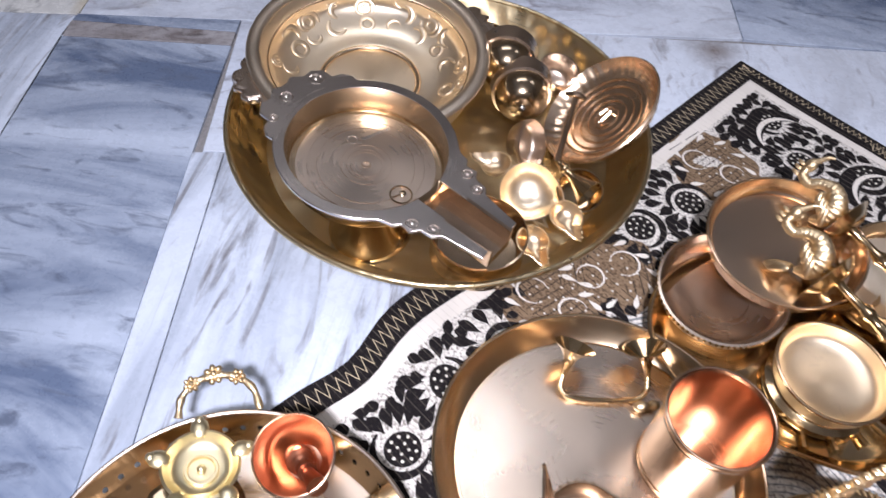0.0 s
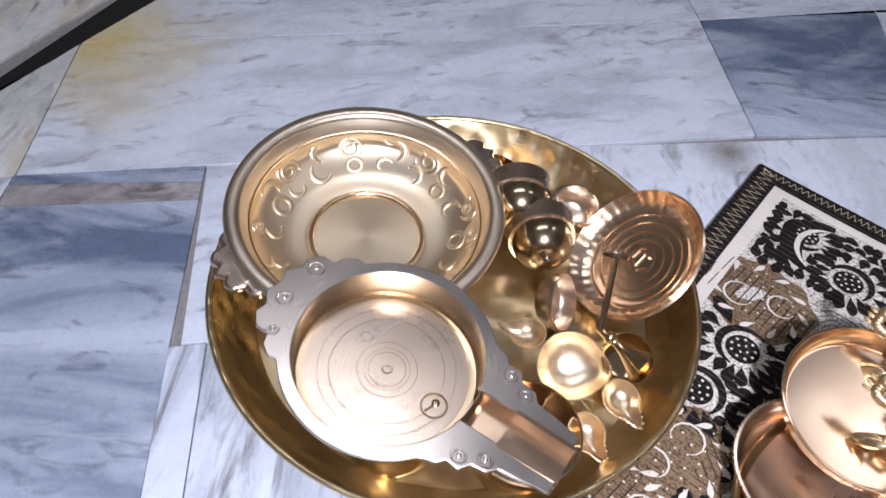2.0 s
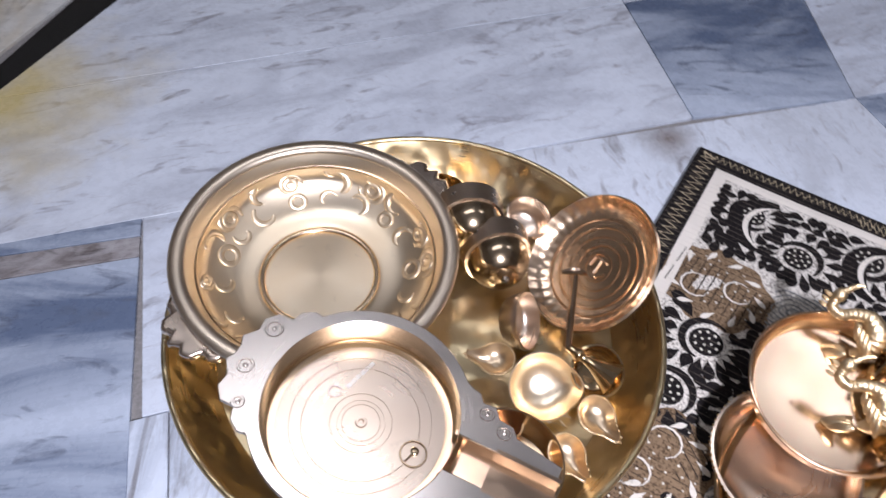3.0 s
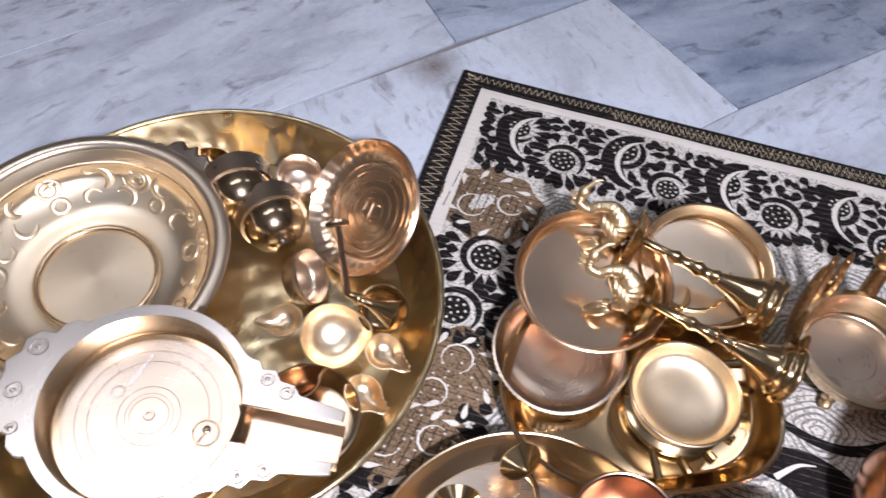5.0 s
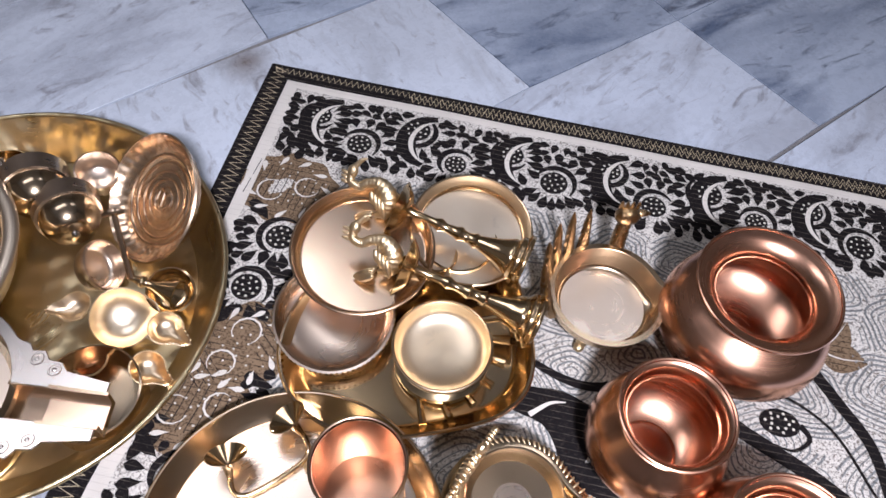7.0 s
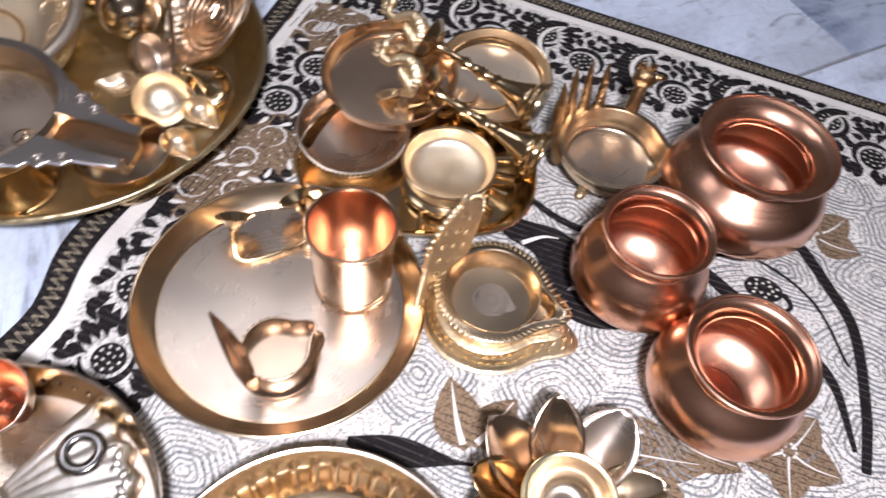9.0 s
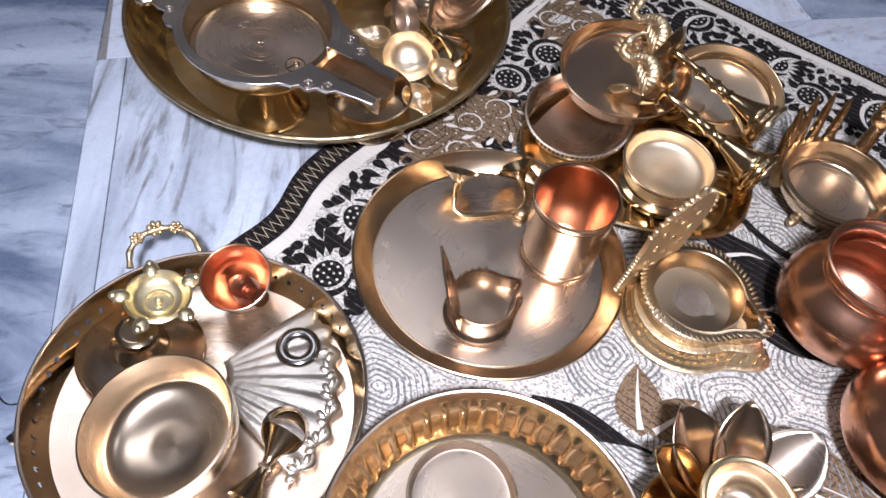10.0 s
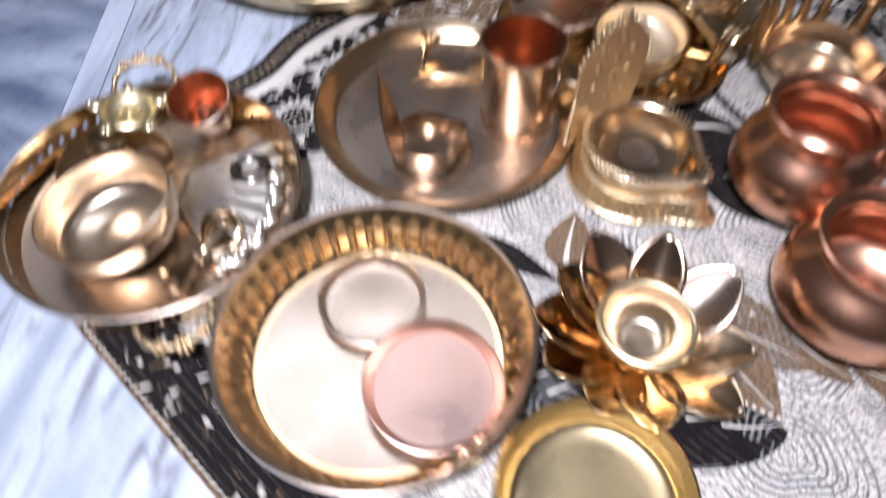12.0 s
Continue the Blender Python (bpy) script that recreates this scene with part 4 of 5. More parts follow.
part("leaf_rib", tube([root, (root + tip) / 2, tip], 0.0014, 6), BROWN_BRONZE, lam)
beads = bmesh.new()
for k in range(20):
    a = 1.0 + 4.3 * k / 19
    blob(beads, (0.0258 * math.cos(a), 0.0258 * math.sin(a), 0.0302), 0.0010, 0.0010, 0.0010, None, 6, 4)
part("beaded_edge", beads, BROWN_BRONZE, lam)
horn = thing("horn_fitting", Matrix.Identity(4), "curved brass double-horn wick holder lying on bronze plate", "wick holder")
part("stem", tube([(0.074, 0.230, PF + 0.012), (0.072, 0.221, PF + 0.006), (0.080, 0.2145, PF + 0.003), (0.105, 0.2115, PF + 0.003), (0.128, 0.2125, PF + 0.003), (0.137, 0.218, PF + 0.006), (0.139, 0.228, PF + 0.012)], 0.0023, 10), BRASS, horn)
for x, y, tx, ty in ((0.074, 0.229, 0.006, 0.012), (0.139, 0.227, -0.004, 0.012)):
    part("horn", vessel([(0.0022, 0), (0.003, 0.007), (0.0065, 0.017), (0.0165, 0.025)], [(0.0155, 0.0254), (0.0045, 0.016), (0, 0.013)], 32), BRASS, horn, "flared horn cup", Matrix.Translation((x, y, PF + 0.011)) @ look((0, 0, 0), (-tx, -ty, -0.016)))
part("foot", blob(blob(bmesh.new(), (0.132, 0.206, PF + 0.0045), 0.007, 0.0045, 0.0045), (0.141, 0.207, PF + 0.0045), 0.005, 0.004, 0.0045), CAST, horn)

# ---- pierced tray and what lies in it ----
PX, PY = -0.151, 0.073
pt_ = thing("pierced_tray", at(PX, PY, 0.0062), "round brass tray with pierced wall and ornate handle, full of vessels", "tray")
part("floor_plate", lathe([(0, 0), (0.107, 0), (0.110, 0.0015), (0.110, 0.003), (0.107, 0.0025), (0, 0.0022)], 96), PALE, pt_, "pale satin tray floor")
wl = bmesh.new()
cells, zlo, zhi = 60, 0.001, 0.0345
def wall_point(u, v):
    a, r = 2 * math.pi * u / cells, 0.1095 + 0.0085 * v
    return (r * math.cos(a), r * math.sin(a), zlo + (zhi - zlo) * v)
cols = [[wl.verts.new(wall_point(u, v)) for v in (0, 0.33, 0.8, 1)] for u in range(cells)]
mids = [[wl.verts.new(wall_point(u + 0.5, v)) for v in (0, 0.33, 0.8, 1)] for u in range(cells)]
for u in range(cells):
    A, Bm, Cn = cols[u], mids[u], cols[(u + 1) % cells]
    for k in (0, 2):
        wl.faces.new((A[k], Bm[k], Bm[k + 1], A[k + 1]))
        wl.faces.new((Bm[k], Cn[k], Cn[k + 1], Bm[k + 1]))
    hl = [wl.verts.new(wall_point(u + 0.5 + 0.17 * math.cos(t), 0.565 + 0.085 * math.sin(t))) for t in (2 * math.pi * i / 12 for i in range(12))]
    seq = [Cn[1], Cn[2], Bm[2], A[2], A[1], Bm[1]]
    near = [10, 2, 3, 4, 8, 9]
    for q in range(6):
        s, e = near[q], near[(q + 1) % 6]
        idx = [s]
        while idx[-1] != e:
            idx.append((idx[-1] + 1) % 12)
        wl.faces.new([seq[q]] + [hl[i] for i in idx] + [seq[(q + 1) % 6]])
wob = part("pierced_wall", wl, BRASS, pt_, "upright brass wall with a row of round holes", smooth=False)
so = wob.modifiers.new("thickness", "SOLIDIFY")
so.thickness = 0.0012
part("rim", ring_torus(0.1183, 0.0016, z=0.0350, seg=110, sub=8), PALE, pt_)
hp = [(-0.027, 0.0, 0.0), (-0.024, 0.014, 0.003), (-0.012, 0.024, 0.005), (0.008, 0.025, 0.005), (0.022, 0.016, 0.003), (0.027, 0.001, 0.0)]


def flower_handle(m):
    """A thin arch with a cast flower in the middle and a smaller one on each side."""
    h = part("handle", tube(hp, lambda t: 0.0026 + 0.0004 * math.cos(40 * t), 10, None, 8), CAST, pt_, "cast floral arch handle", m)
    for x, y, r in ((-0.003, 0.0265, 0.0078), (-0.0175, 0.021, 0.0062), (0.0125, 0.0235, 0.0062)):
        fl = blob(bmesh.new(), (x, y, 0.0075), 0.30 * r, 0.30 * r, 0.0022, None, 8, 5)
        for k in range(7):
            t = 2 * math.pi * k / 7
            blob(fl, (x + 0.62 * r * math.cos(t), y + 0.62 * r * math.sin(t), 0.006), 0.36 * r, 0.30 * r, 0.0022, Matrix.Rotation(t, 4, "Z"), 8, 5)
        part("flower", fl, CAST, h)


flower_handle(Matrix.Translation((-0.020, 0.117, 0.034)) @ pose(0, 0, 0, 8, 0, 6))
flower_handle(Matrix.Translation((0.034, -0.114, 0.030)) @ pose(0, 0, 0, -8, 0, 196))
FF = 0.0062 + 0.003
pl = thing("five_wick_lamp", lean(-0.196, 0.126, FF, 8, 30), "tarnished brass five-wick lamp on a wide foot in pierced tray", "oil lamp")
part("foot", vessel([(0.046, 0), (0.047, 0.006), (0.040, 0.010)], [(0.030, 0.012), (0.014, 0.018), (0, 0.02)], 56), BROWN_BRONZE, pl, "wide tarnished brown foot")
part("stem", vessel([(0.026, 0.008), (0.021, 0.016), (0.013, 0.026), (0.015, 0.035)], [(0.012, 0.037), (0.005, 0.037), (0, 0.037)], 40), DARKBRASS, pl)
m_top = pose(0.016, 0.020, 0.036)
wb = part("wick_bowl", vessel([(0.012, 0.0), (0.018, 0.003), (0.0245, 0.013)], [(0.0228, 0.0142), (0.0170, 0.0070), (0.008, 0.0050), (0, 0.0050)], 56), PALE_YELLOW, pl, "pale yellow brass bowl with five lips", m_top)
for k in range(5):
    a = 2 * math.pi * k / 5 + 0.5
    part("lip", blob(blob(bmesh.new(), (0.0262 * math.cos(a), 0.0262 * math.sin(a), 0.0118), 0.0072, 0.0062, 0.0036, Matrix.Rotation(a, 4, "Z")), (0.0312 * math.cos(a), 0.0312 * math.sin(a), 0.0128), 0.0034, 0.0034, 0.0028), PALE_YELLOW, wb)
part("knob", ring_torus(0.0095, 0.0014, blob(bmesh.new(), (0.0, 0.0, 0.0072), 0.003, 0.003, 0.003), 0.0060, seg=30, sub=6), PALE_YELLOW, wb)
cc = thing("copper_cup", lean(-0.113, 0.166, FF + 0.004, 16, -110), "small pale cup with copper lining tipped on pierced tray", "cup")
part("outside", vessel([(0.012, 0), (0.014, 0.004), (0.020, 0.018), (0.027, 0.046)], [(0.0262, 0.0465), (0.019, 0.018), (0.012, 0.005), (0, 0.004)], 48), PALE, cc, "silvery outside")
part("lining", lathe([(0, 0.006), (0.012, 0.0065), (0.019, 0.0200), (0.0258, 0.0458), (0.0254, 0.0459), (0.0184, 0.0205), (0.0115, 0.0072), (0, 0.0066)], 48), COPPERIN, cc, "copper lining")
small_cup("brass_bowl", 0.0525, 0.043, CHAMPAGNE, lean(-0.171, 0.046, FF + 0.004, 8, 160), "plain deep brass bowl leaning in pierced tray", category="bowl", foot=0.45, seg=80)
single("ring", ring_torus(0.0125, 0.0052, z=0.0, seg=40, sub=12, squash=0.8), STEEL, at(-0.079, 0.107, FF + 0.0085), "dark metal ring lying on a shell-shaped piece", "ring")
fan = bmesh.new()
na, nr = 60, 14
fv = []
for i in range(na + 1):
    t = i / na
    a = radians(28 - 86 * t)
    row = []
    for j in range(nr + 1):
        s = j / nr
        r = 0.018 + (0.080 + 0.012 * t + 0.003 * math.sin(14 * math.pi * t)) * s
        row.append(fan.verts.new((r * math.cos(a), r * math.sin(a), 0.005 + 0.0018 * s * abs(math.sin(9 * math.pi * t)) + 0.004 * math.sin(math.pi * s))))
    fv.append(row)
for p, q in zip(fv, fv[1:]):
    for j in range(nr):
        fan.faces.new((p[j], p[j + 1], q[j + 1], q[j]))
shell = thing("shell_dish", at(-0.152, 0.098, FF), "pale cast shell-shaped dish with ribs and ornate edge", "dish")
fob = part("fan", fan, SHELLCAST, shell, "ribbed fan")
fs = fob.modifiers.new("thickness", "SOLIDIFY")
fs.thickness = 0.002
ed = bmesh.new()
for k in range(20):
    t = k / 19
    a = radians(2 - 60 * t)
    r = 0.092 + 0.012 * t + 0.003 * math.sin(k * 1.7)
    blob(ed, (r * math.cos(a), r * math.sin(a), 0.0072), 0.0046, 0.0030, 0.0022, Matrix.Rotation(a + k * 0.9, 4, "Z"), 8, 5)
part("ornate_edge", ed, SHELLCAST, shell, "cast scrollwork along the edge")
bell = thing("double_bell", Matrix.Translation((-0.112, 0.018, FF + 0.011)) @ pose(0, 0, 0, 0, 90, 52), "small hourglass-shaped tarnished brass bell lying in pierced tray", "bell")
for s in (1, -1):
    part("cone", lathe([(0.0035, 0), (0.0035, 0.003 * s), (0.005, 0.008 * s), (0.0165 if s > 0 else 0.013, 0.026 * s), (0.0155 if s > 0 else 0.012, 0.026 * s), (0.004, 0.010 * s), (0, 0.009 * s)], 32), DARKBRASS, bell)
part("knot", ring_torus(0.0036, 0.0016, z=0, seg=20, sub=6), PALE, bell)
small_cup("small_cup", 0.017, 0.016, DARKBRASS, lean(-0.092, 0.045, FF + 0.004, 25, -120), "small tarnished brass cup beside the shell dish", foot=0.5)

th = thing("thread", Matrix.Identity(4), "loose black thread lying on the marble beside the tray", "thread")
part("strand", tube([(-0.330, 0.150, 0.0012), (-0.317, 0.134, 0.0012), (-0.308, 0.129, 0.0014), (-0.299, 0.113, 0.0012), (-0.292, 0.107, 0.0013), (-0.281, 0.107, 0.0014)], 0.0006, 6), BLACK, th)
part("tuft", blob(blob(bmesh.new(), (-0.279, 0.108, 0.003), 0.004, 0.003, 0.003), (-0.276, 0.105, 0.003), 0.003, 0.003, 0.003), BLACK, th)

# copper spoon that stands in the copper cup
csp = thing("copper_spoon", Matrix.Identity(4), "dark copper spoon with scalloped end leaning out of the cup", "spoon")
cs0, cs1, cs2 = Vector((-0.119, 0.166, 0.028)), Vector((-0.109, 0.148, 0.044)), Vector((-0.101, 0.135, 0.053))
part("scalloped_end", tube([cs0, cs0.lerp(cs1, 0.5), cs1], lambda t: (0.0060 + 0.0028 * math.sin(math.pi * min(1, t + 0.2))) * (1 + 0.10 * math.cos(2 * math.pi * 5 * t)), 12, None, 12), COPPERDARK, csp)
part("handle", tube([cs1, cs1.lerp(cs2, 0.4), cs2], lambda t: 0.0042 + 0.0030 * t ** 1.5, 12, None, 8), COPPERDARK, csp)

# ---- fluted plate and its dishes ----
SX, SY = 0.023, -0.070
flp = thing("fluted_plate", at(SX, SY, M), "deep brass plate with fluted inner wall on mat", "plate")
def flute(a, r, z):
    return (r - (0.0022 * max(0, math.sin(44 * a)) if 0.006 < z < 0.031 and r < 0.1075 else 0), z)
part("dish", vessel([(0.088, 0), (0.092, 0.002), (0.100, 0.018), (0.1085, 0.036)], [(0.1065, 0.0375), (0.1000, 0.025), (0.0945, 0.010), (0.0885, 0.0038), (0.084, 0.0026), (0.0, 0.0026)], 352, flute, 4), FLUTED, flp)
part("floor_disc", lathe([(0, 0.0027), (0.084, 0.0027), (0.084, 0.0032), (0, 0.0032)], 96), PALE, flp, "pale satin plate floor")
part("rim", ring_torus(0.1085, 0.0020, z=0.0375, seg=128, sub=8), PALE, flp)
SF = M + 0.0034
single("small_dish", vessel([(0.035, 0), (0.037, 0.001), (0.0395, 0.010)], [(0.0378, 0.0105), (0.0350, 0.0035), (0.033, 0.0014), (0, 0.0014)], 72), PALE, at(0.020, -0.028, SF), "small shallow pale bronze dish on fluted plate", "dish")
single("copper_dish", vessel([(0.040, 0), (0.043, 0.001), (0.0485, 0.009)], [(0.047, 0.0096), (0.0415, 0.0028), (0.039, 0.0016), (0, 0.0016)], 72), metal("pink_copper", (0.94, 0.68, 0.58), (0.89, 0.60, 0.50), 0.36), lean(0.060, -0.101, SF + 0.0055, 5, -60), "shallow pink copper dish on fluted plate", "dish")
single("yellow_bowl", vessel([(0.042, 0), (0.048, 0.002), (0.059, 0.016), (0.0625, 0.028)], [(0.0605, 0.029), (0.0565, 0.016), (0.046, 0.0045), (0, 0.003)], 80), YELLOW, at(0.153, -0.186, M), "bright yellow brass bowl on mat", "bowl")

# ---- heart tray with stacked vessels ----
ht = thing("leaf_tray", at(0.268, 0.262, M), "leaf-shaped ribbed brass tray under stacked vessels", "tray")
def heart(a, r, z):
    d = (a - radians(-72) + math.pi) % (2 * math.pi) - math.pi
    return r * (1 + 0.16 * math.exp(-(d / 0.5) ** 2) - 0.10 * math.cos(2 * d) + 0.05 * math.cos(3 * d)), z 
part("dish", vessel([(0.088, 0.0015), (0.096, 0.004), (0.108, 0.020)], [(0.1065, 0.0212), (0.0945, 0.006), (0.086, 0.0036), (0.06, 0.0034), (0.03, 0.0034), (0, 0.0034)], 192, heart), BRASS, ht)
part("rim", lathe([(0.1065, 0.0205), (0.1085, 0.0198), (0.1095, 0.0212), (0.108, 0.0226), (0.1063, 0.0220), (0.1065, 0.0205)], 192, heart), TURNED, ht, "rolled tray edge")
for k in range(7):
    t = radians(-118 + 15 * k)
    part("rib", tube([(0.035 * math.cos(t), 0.035 * math.sin(t), 0.0042), (0.065 * math.cos(t), 0.065 * math.sin(t), 0.0046), (0.092 * math.cos(t), 0.092 * math.sin(t), 0.006)], lambda s: 0.0012 + 0.0022 * s, 8), BRASS, ht)
HF = M + 0.005
rb = thing("ribbed_bowl", lean(0.217, 0.303, HF, 7, -140) @ Matrix.Diagonal((1.04, 1.04, 0.62, 1)), "deep brass bowl with ribbed band at its mouth in leaf tray", "bowl")
rbody = part("body", vessel([(0.034, 0), (0.040, 0.002), (0.049, 0.020), (0.0515, 0.036)], [(0.0495, 0.0368), (0.0465, 0.026), (0.042, 0.0185), (0.034, 0.0145), (0.02, 0.0115), (0, 0.0105)], 72), PALE, rb)
be = bmesh.new()
for k in range(72):
    a = 2 * math.pi * k / 72
    blob(be, (0.0513 * math.cos(a), 0.0513 * math.sin(a), 0.0335), 0.0012, 0.0014, 0.0032, Matrix.Rotation(a, 4, "Z"), 6, 4)
part("ribbed_band", be, BRASS, rbody)
def walled_plate(r, h, wall, floor_mat, m, label):
    """A flat plate with an upright wall, a rolled lip and a satin floor."""
    p = thing("small_plate", m, label, "plate")
    part("dish", vessel([(r * 0.88, 0), (r * 0.93, 0.001), (r * 0.965, h * 0.5), (r, h)], [(r - 0.0017, h + 0.0006), (r * 0.94, h * 0.55), (r * 0.88, 0.0034), (r * 0.82, 0.0019), (0, 0.0019)], 80), wall, p)
    part("floor_disc", lathe([(0, 0.0020), (r * 0.86, 0.0020), (r * 0.86, 0.0026), (0, 0.0026)], 72), floor_mat, p, "paler satin floor")
    part("lip", ring_torus(r - 0.0006, 0.0012, z=h, seg=80, sub=8), wall, p)
    return p


walled_plate(0.064, 0.016, ROSE, MIRROR, lean(0.266, 0.331, 0.0450, 6, -130), "shallow rose bronze plate leaning on ribbed bowl")
small_cup("brass_bowl", 0.036, 0.034, BRASS, lean(0.300, 0.312, HF + 0.012, 30, -10), "small brass bowl tipped under the swan lamps", category="bowl")
walled_plate(0.057, 0.017, TURNED, SATINPALE, lean(0.362, 0.297, 0.036, 8, -110), "shallow pale bronze plate resting on tray edge")
small_cup("plate_support_bowl", 0.036, 0.026, BRASS, at(0.352, 0.300, HF), "small brass bowl hidden under a plate", category="bowl", foot=0.7)
sc = thing("stepped_bowl", at(0.272, 0.219, HF), "brass bowl with stepped foot in leaf tray", "bowl")
part("bowl", vessel([(0.030, 0.012), (0.038, 0.016), (0.0425, 0.032)], [(0.0408, 0.0328), (0.0375, 0.022), (0.031, 0.0172), (0.022, 0.0146), (0.011, 0.0133), (0, 0.0130)], 72), SATIN, sc)
part("step", vessel([(0.040, 0), (0.0415, 0.003), (0.041, 0.008)], [(0.036, 0.010), (0.031, 0.012), (0, 0.012)], 72), BRASS, sc, "stepped round foot")
part("rim", ring_torus(0.0420, 0.0014, z=0.0328, seg=72, sub=8), TURNED, sc)


def lathe_rod(profile, seg=28):
    return lathe([(0, profile[0][1])] + profile + [(0, profile[-1][1])], seg)


def swan_lamp(head, foot):
    """A turned stem lamp that lies on its side: bell foot, stem, pan and a swan finial."""
    head, foot = Vector(head), Vector(foot)
    length = (head - foot).length
    m = Matrix.Translation(foot) @ (head - foot).to_track_quat("Z", "Y").to_matrix().to_4x4()
    s = thing("swan_lamp", m, "tall brass lamp with swan finial lying across the plates", "oil lamp", "swan lamps")
    part("foot", vessel([(0.026, 0), (0.0262, 0.003), (0.0225, 0.006), (0.0220, 0.0095), (0.0175, 0.013), (0.0170, 0.016), (0.0125, 0.026), (0.0085, 0.038), (0.006, 0.047)], [(0.004, 0.046), (0.002, 0.046), (0, 0.046)], 40), BRASS, s, "flared bell foot")
    part("stem", lathe_rod([(0.0045, 0.043), (0.0075, 0.049), (0.005, 0.054), (0.005, 0.060), (0.0072, 0.064), (0.005, 0.069), (0.0040, 0.078), (0.0065, 0.084), (0.0040, 0.090), (0.0036, 0.112), (0.006, 0.117), (0.004, 0.122)]), BRASS, s, "turned stem")
    part("pan", vessel([(0.004, 0.114), (0.014, 0.116), (0.0245, 0.125)], [(0.0233, 0.1258), (0.013, 0.1190), (0, 0.118)], 48, leaf_shape(0.4, 0.3)), BRASS, s, "leaf-shaped oil pan")
    z0 = 0.126
    part("perch", lathe_rod([(0.006, 0.119), (0.0045, 0.124), (0.0065, 0.128), (0.004, 0.133)], 20), BRASS, s, "small turned perch")
    sw = tube([(0, -0.016, z0 + 0.016), (0, -0.009, z0 + 0.010), (0, 0.003, z0 + 0.011), (0, 0.011, z0 + 0.021), (0, 0.008, z0 + 0.031), (0, 0.002, z0 + 0.038), (0, 0.003, z0 + 0.046), (0, 0.010, z0 + 0.048)],
              lambda t: (0.0048 + 0.0056 * math.exp(-((t - 0.26) / 0.17) ** 2)) * min(1, 0.45 + 4 * t) * (1 - 0.25 * t) * (1 + 0.035 * math.cos(2 * math.pi * 24 * t)), 14, None, 14)
    blob(sw, (0, 0.012, z0 + 0.0475), 0.0046, 0.0062, 0.0048)
    tube([(0, 0.016, z0 + 0.047), (0, 0.024, z0 + 0.043), (0, 0.027, z0 + 0.039)], lambda t: 0.0026 - 0.0017 * t, 8, sw)
    m_sw = Matrix.Translation((0, 0, 0.126)) @ Matrix.Rotation(radians(35), 4, "Z") @ Matrix.Diagonal((0.9, 1.1, 1.05, 1)) @ Matrix.Translation((0, 0, -0.126))
    bird = part("swan", sw, CAST, s, "cast swan finial with ridged neck and fanned tail", m_sw)
    for k in range(3):
        part("crest", blob(bmesh.new(), (0, 0.009 - 0.004 * k, z0 + 0.054 - 0.001 * k), 0.0012, 0.0016, 0.0036, None, 6, 5), CAST, bird)
    for k in range(5):
        t = radians(-40 + 20 * k)
        part("tail_feather", blob(bmesh.new(), (0.010 * math.sin(t), -0.022, z0 + 0.015 + 0.012 * math.cos(t)), 0.0030, 0.0036, 0.0100, Matrix.Rotation(-t, 4, "Y") @ Matrix.Rotation(0.7, 4, "X"), 8, 6), CAST, bird)
    for sx in (1, -1):
        for k in range(4):
            part("wing_feather", blob(bmesh.new(), (sx * 0.0085, -0.006 + 0.002 * k, z0 + 0.010 + 0.0042 * k), 0.0024, 0.0092 - 0.0010 * k, 0.0026, Matrix.Rotation(0.5, 4, "X"), 8, 5), CAST, bird)
    return s


swan_lamp((0.282, 0.398, 0.076), (0.378, 0.238, 0.052))
swan_lamp((0.246, 0.346, 0.080), (0.352, 0.190, 0.044))

# ---- peacock lamp ----
pk = thing("peacock_lamp", at(0.422, 0.174, M, 0, 0, -38), "brass bowl lamp with peacock back and claw feet on mat", "oil lamp")
part("bowl", vessel([(0.030, 0.010), (0.040, 0.013), (0.049, 0.026), (0.0505, 0.038)], [(0.0475, 0.0392), (0.044, 0.026), (0.036, 0.0165), (0, 0.0155)], 80, leaf_shape(0.14, 0.22)), TURNED, pk)
part("floor_disc", lathe([(0, 0.0165), (0.0385, 0.0172), (0.0385, 0.0178), (0, 0.0172)], 64), PALE, pk, "grey satin floor")
part("rim", lathe([(0.0475, 0.0375), (0.0520, 0.0375), (0.0525, 0.0400), (0.0475, 0.0402), (0.0475, 0.0375)], 80, leaf_shape(0.14, 0.22)), TURNED, pk)
for t in (0, 120, 240):
    part("claw_foot", blob(blob(bmesh.new(), (0.036, 0, 0.007), 0.007, 0.006, 0.0075), (0.042, 0, 0.004), 0.006, 0.005, 0.004), CAST, pk, "", pose(0, 0, 0, 0, 0, t))
for k in range(6):
    pf = bmesh.new()
    a = radians(108 + 17 * k)
    ca, sa = math.cos(a), math.sin(a)
    h = 0.058 - 0.006 * abs(k - 1.5)
    tube([(0.049 * ca, 0.049 * sa, 0.020), (0.056 * ca, 0.056 * sa, 0.040), (0.062 * ca, 0.062 * sa, 0.034 + h)], lambda t: 0.0062 * (1 - t) ** 0.5 + 0.0008, 8, pf)
    for q in range(4):
        blob(pf, (0.056 * ca + 0.0015 * q * ca, 0.056 * sa + 0.0015 * q * sa, 0.036 + h * 0.2 * q), 0.0026, 0.0068 - 0.0009 * q, 0.008, Matrix.Rotation(a, 4, "Z"), 8, 6)
    part("plume", pf, DARKCAST, pk, "cast tail plume")
pb_ = bmesh.new()
tube([(0.014, 0.051, 0.026), (0.016, 0.060, 0.050), (0.018, 0.064, 0.062)], lambda t: 0.008 - 0.002 * t, 10, pb_)
blob(pb_, (0.018, 0.066, 0.068), 0.012, 0.009, 0.011)
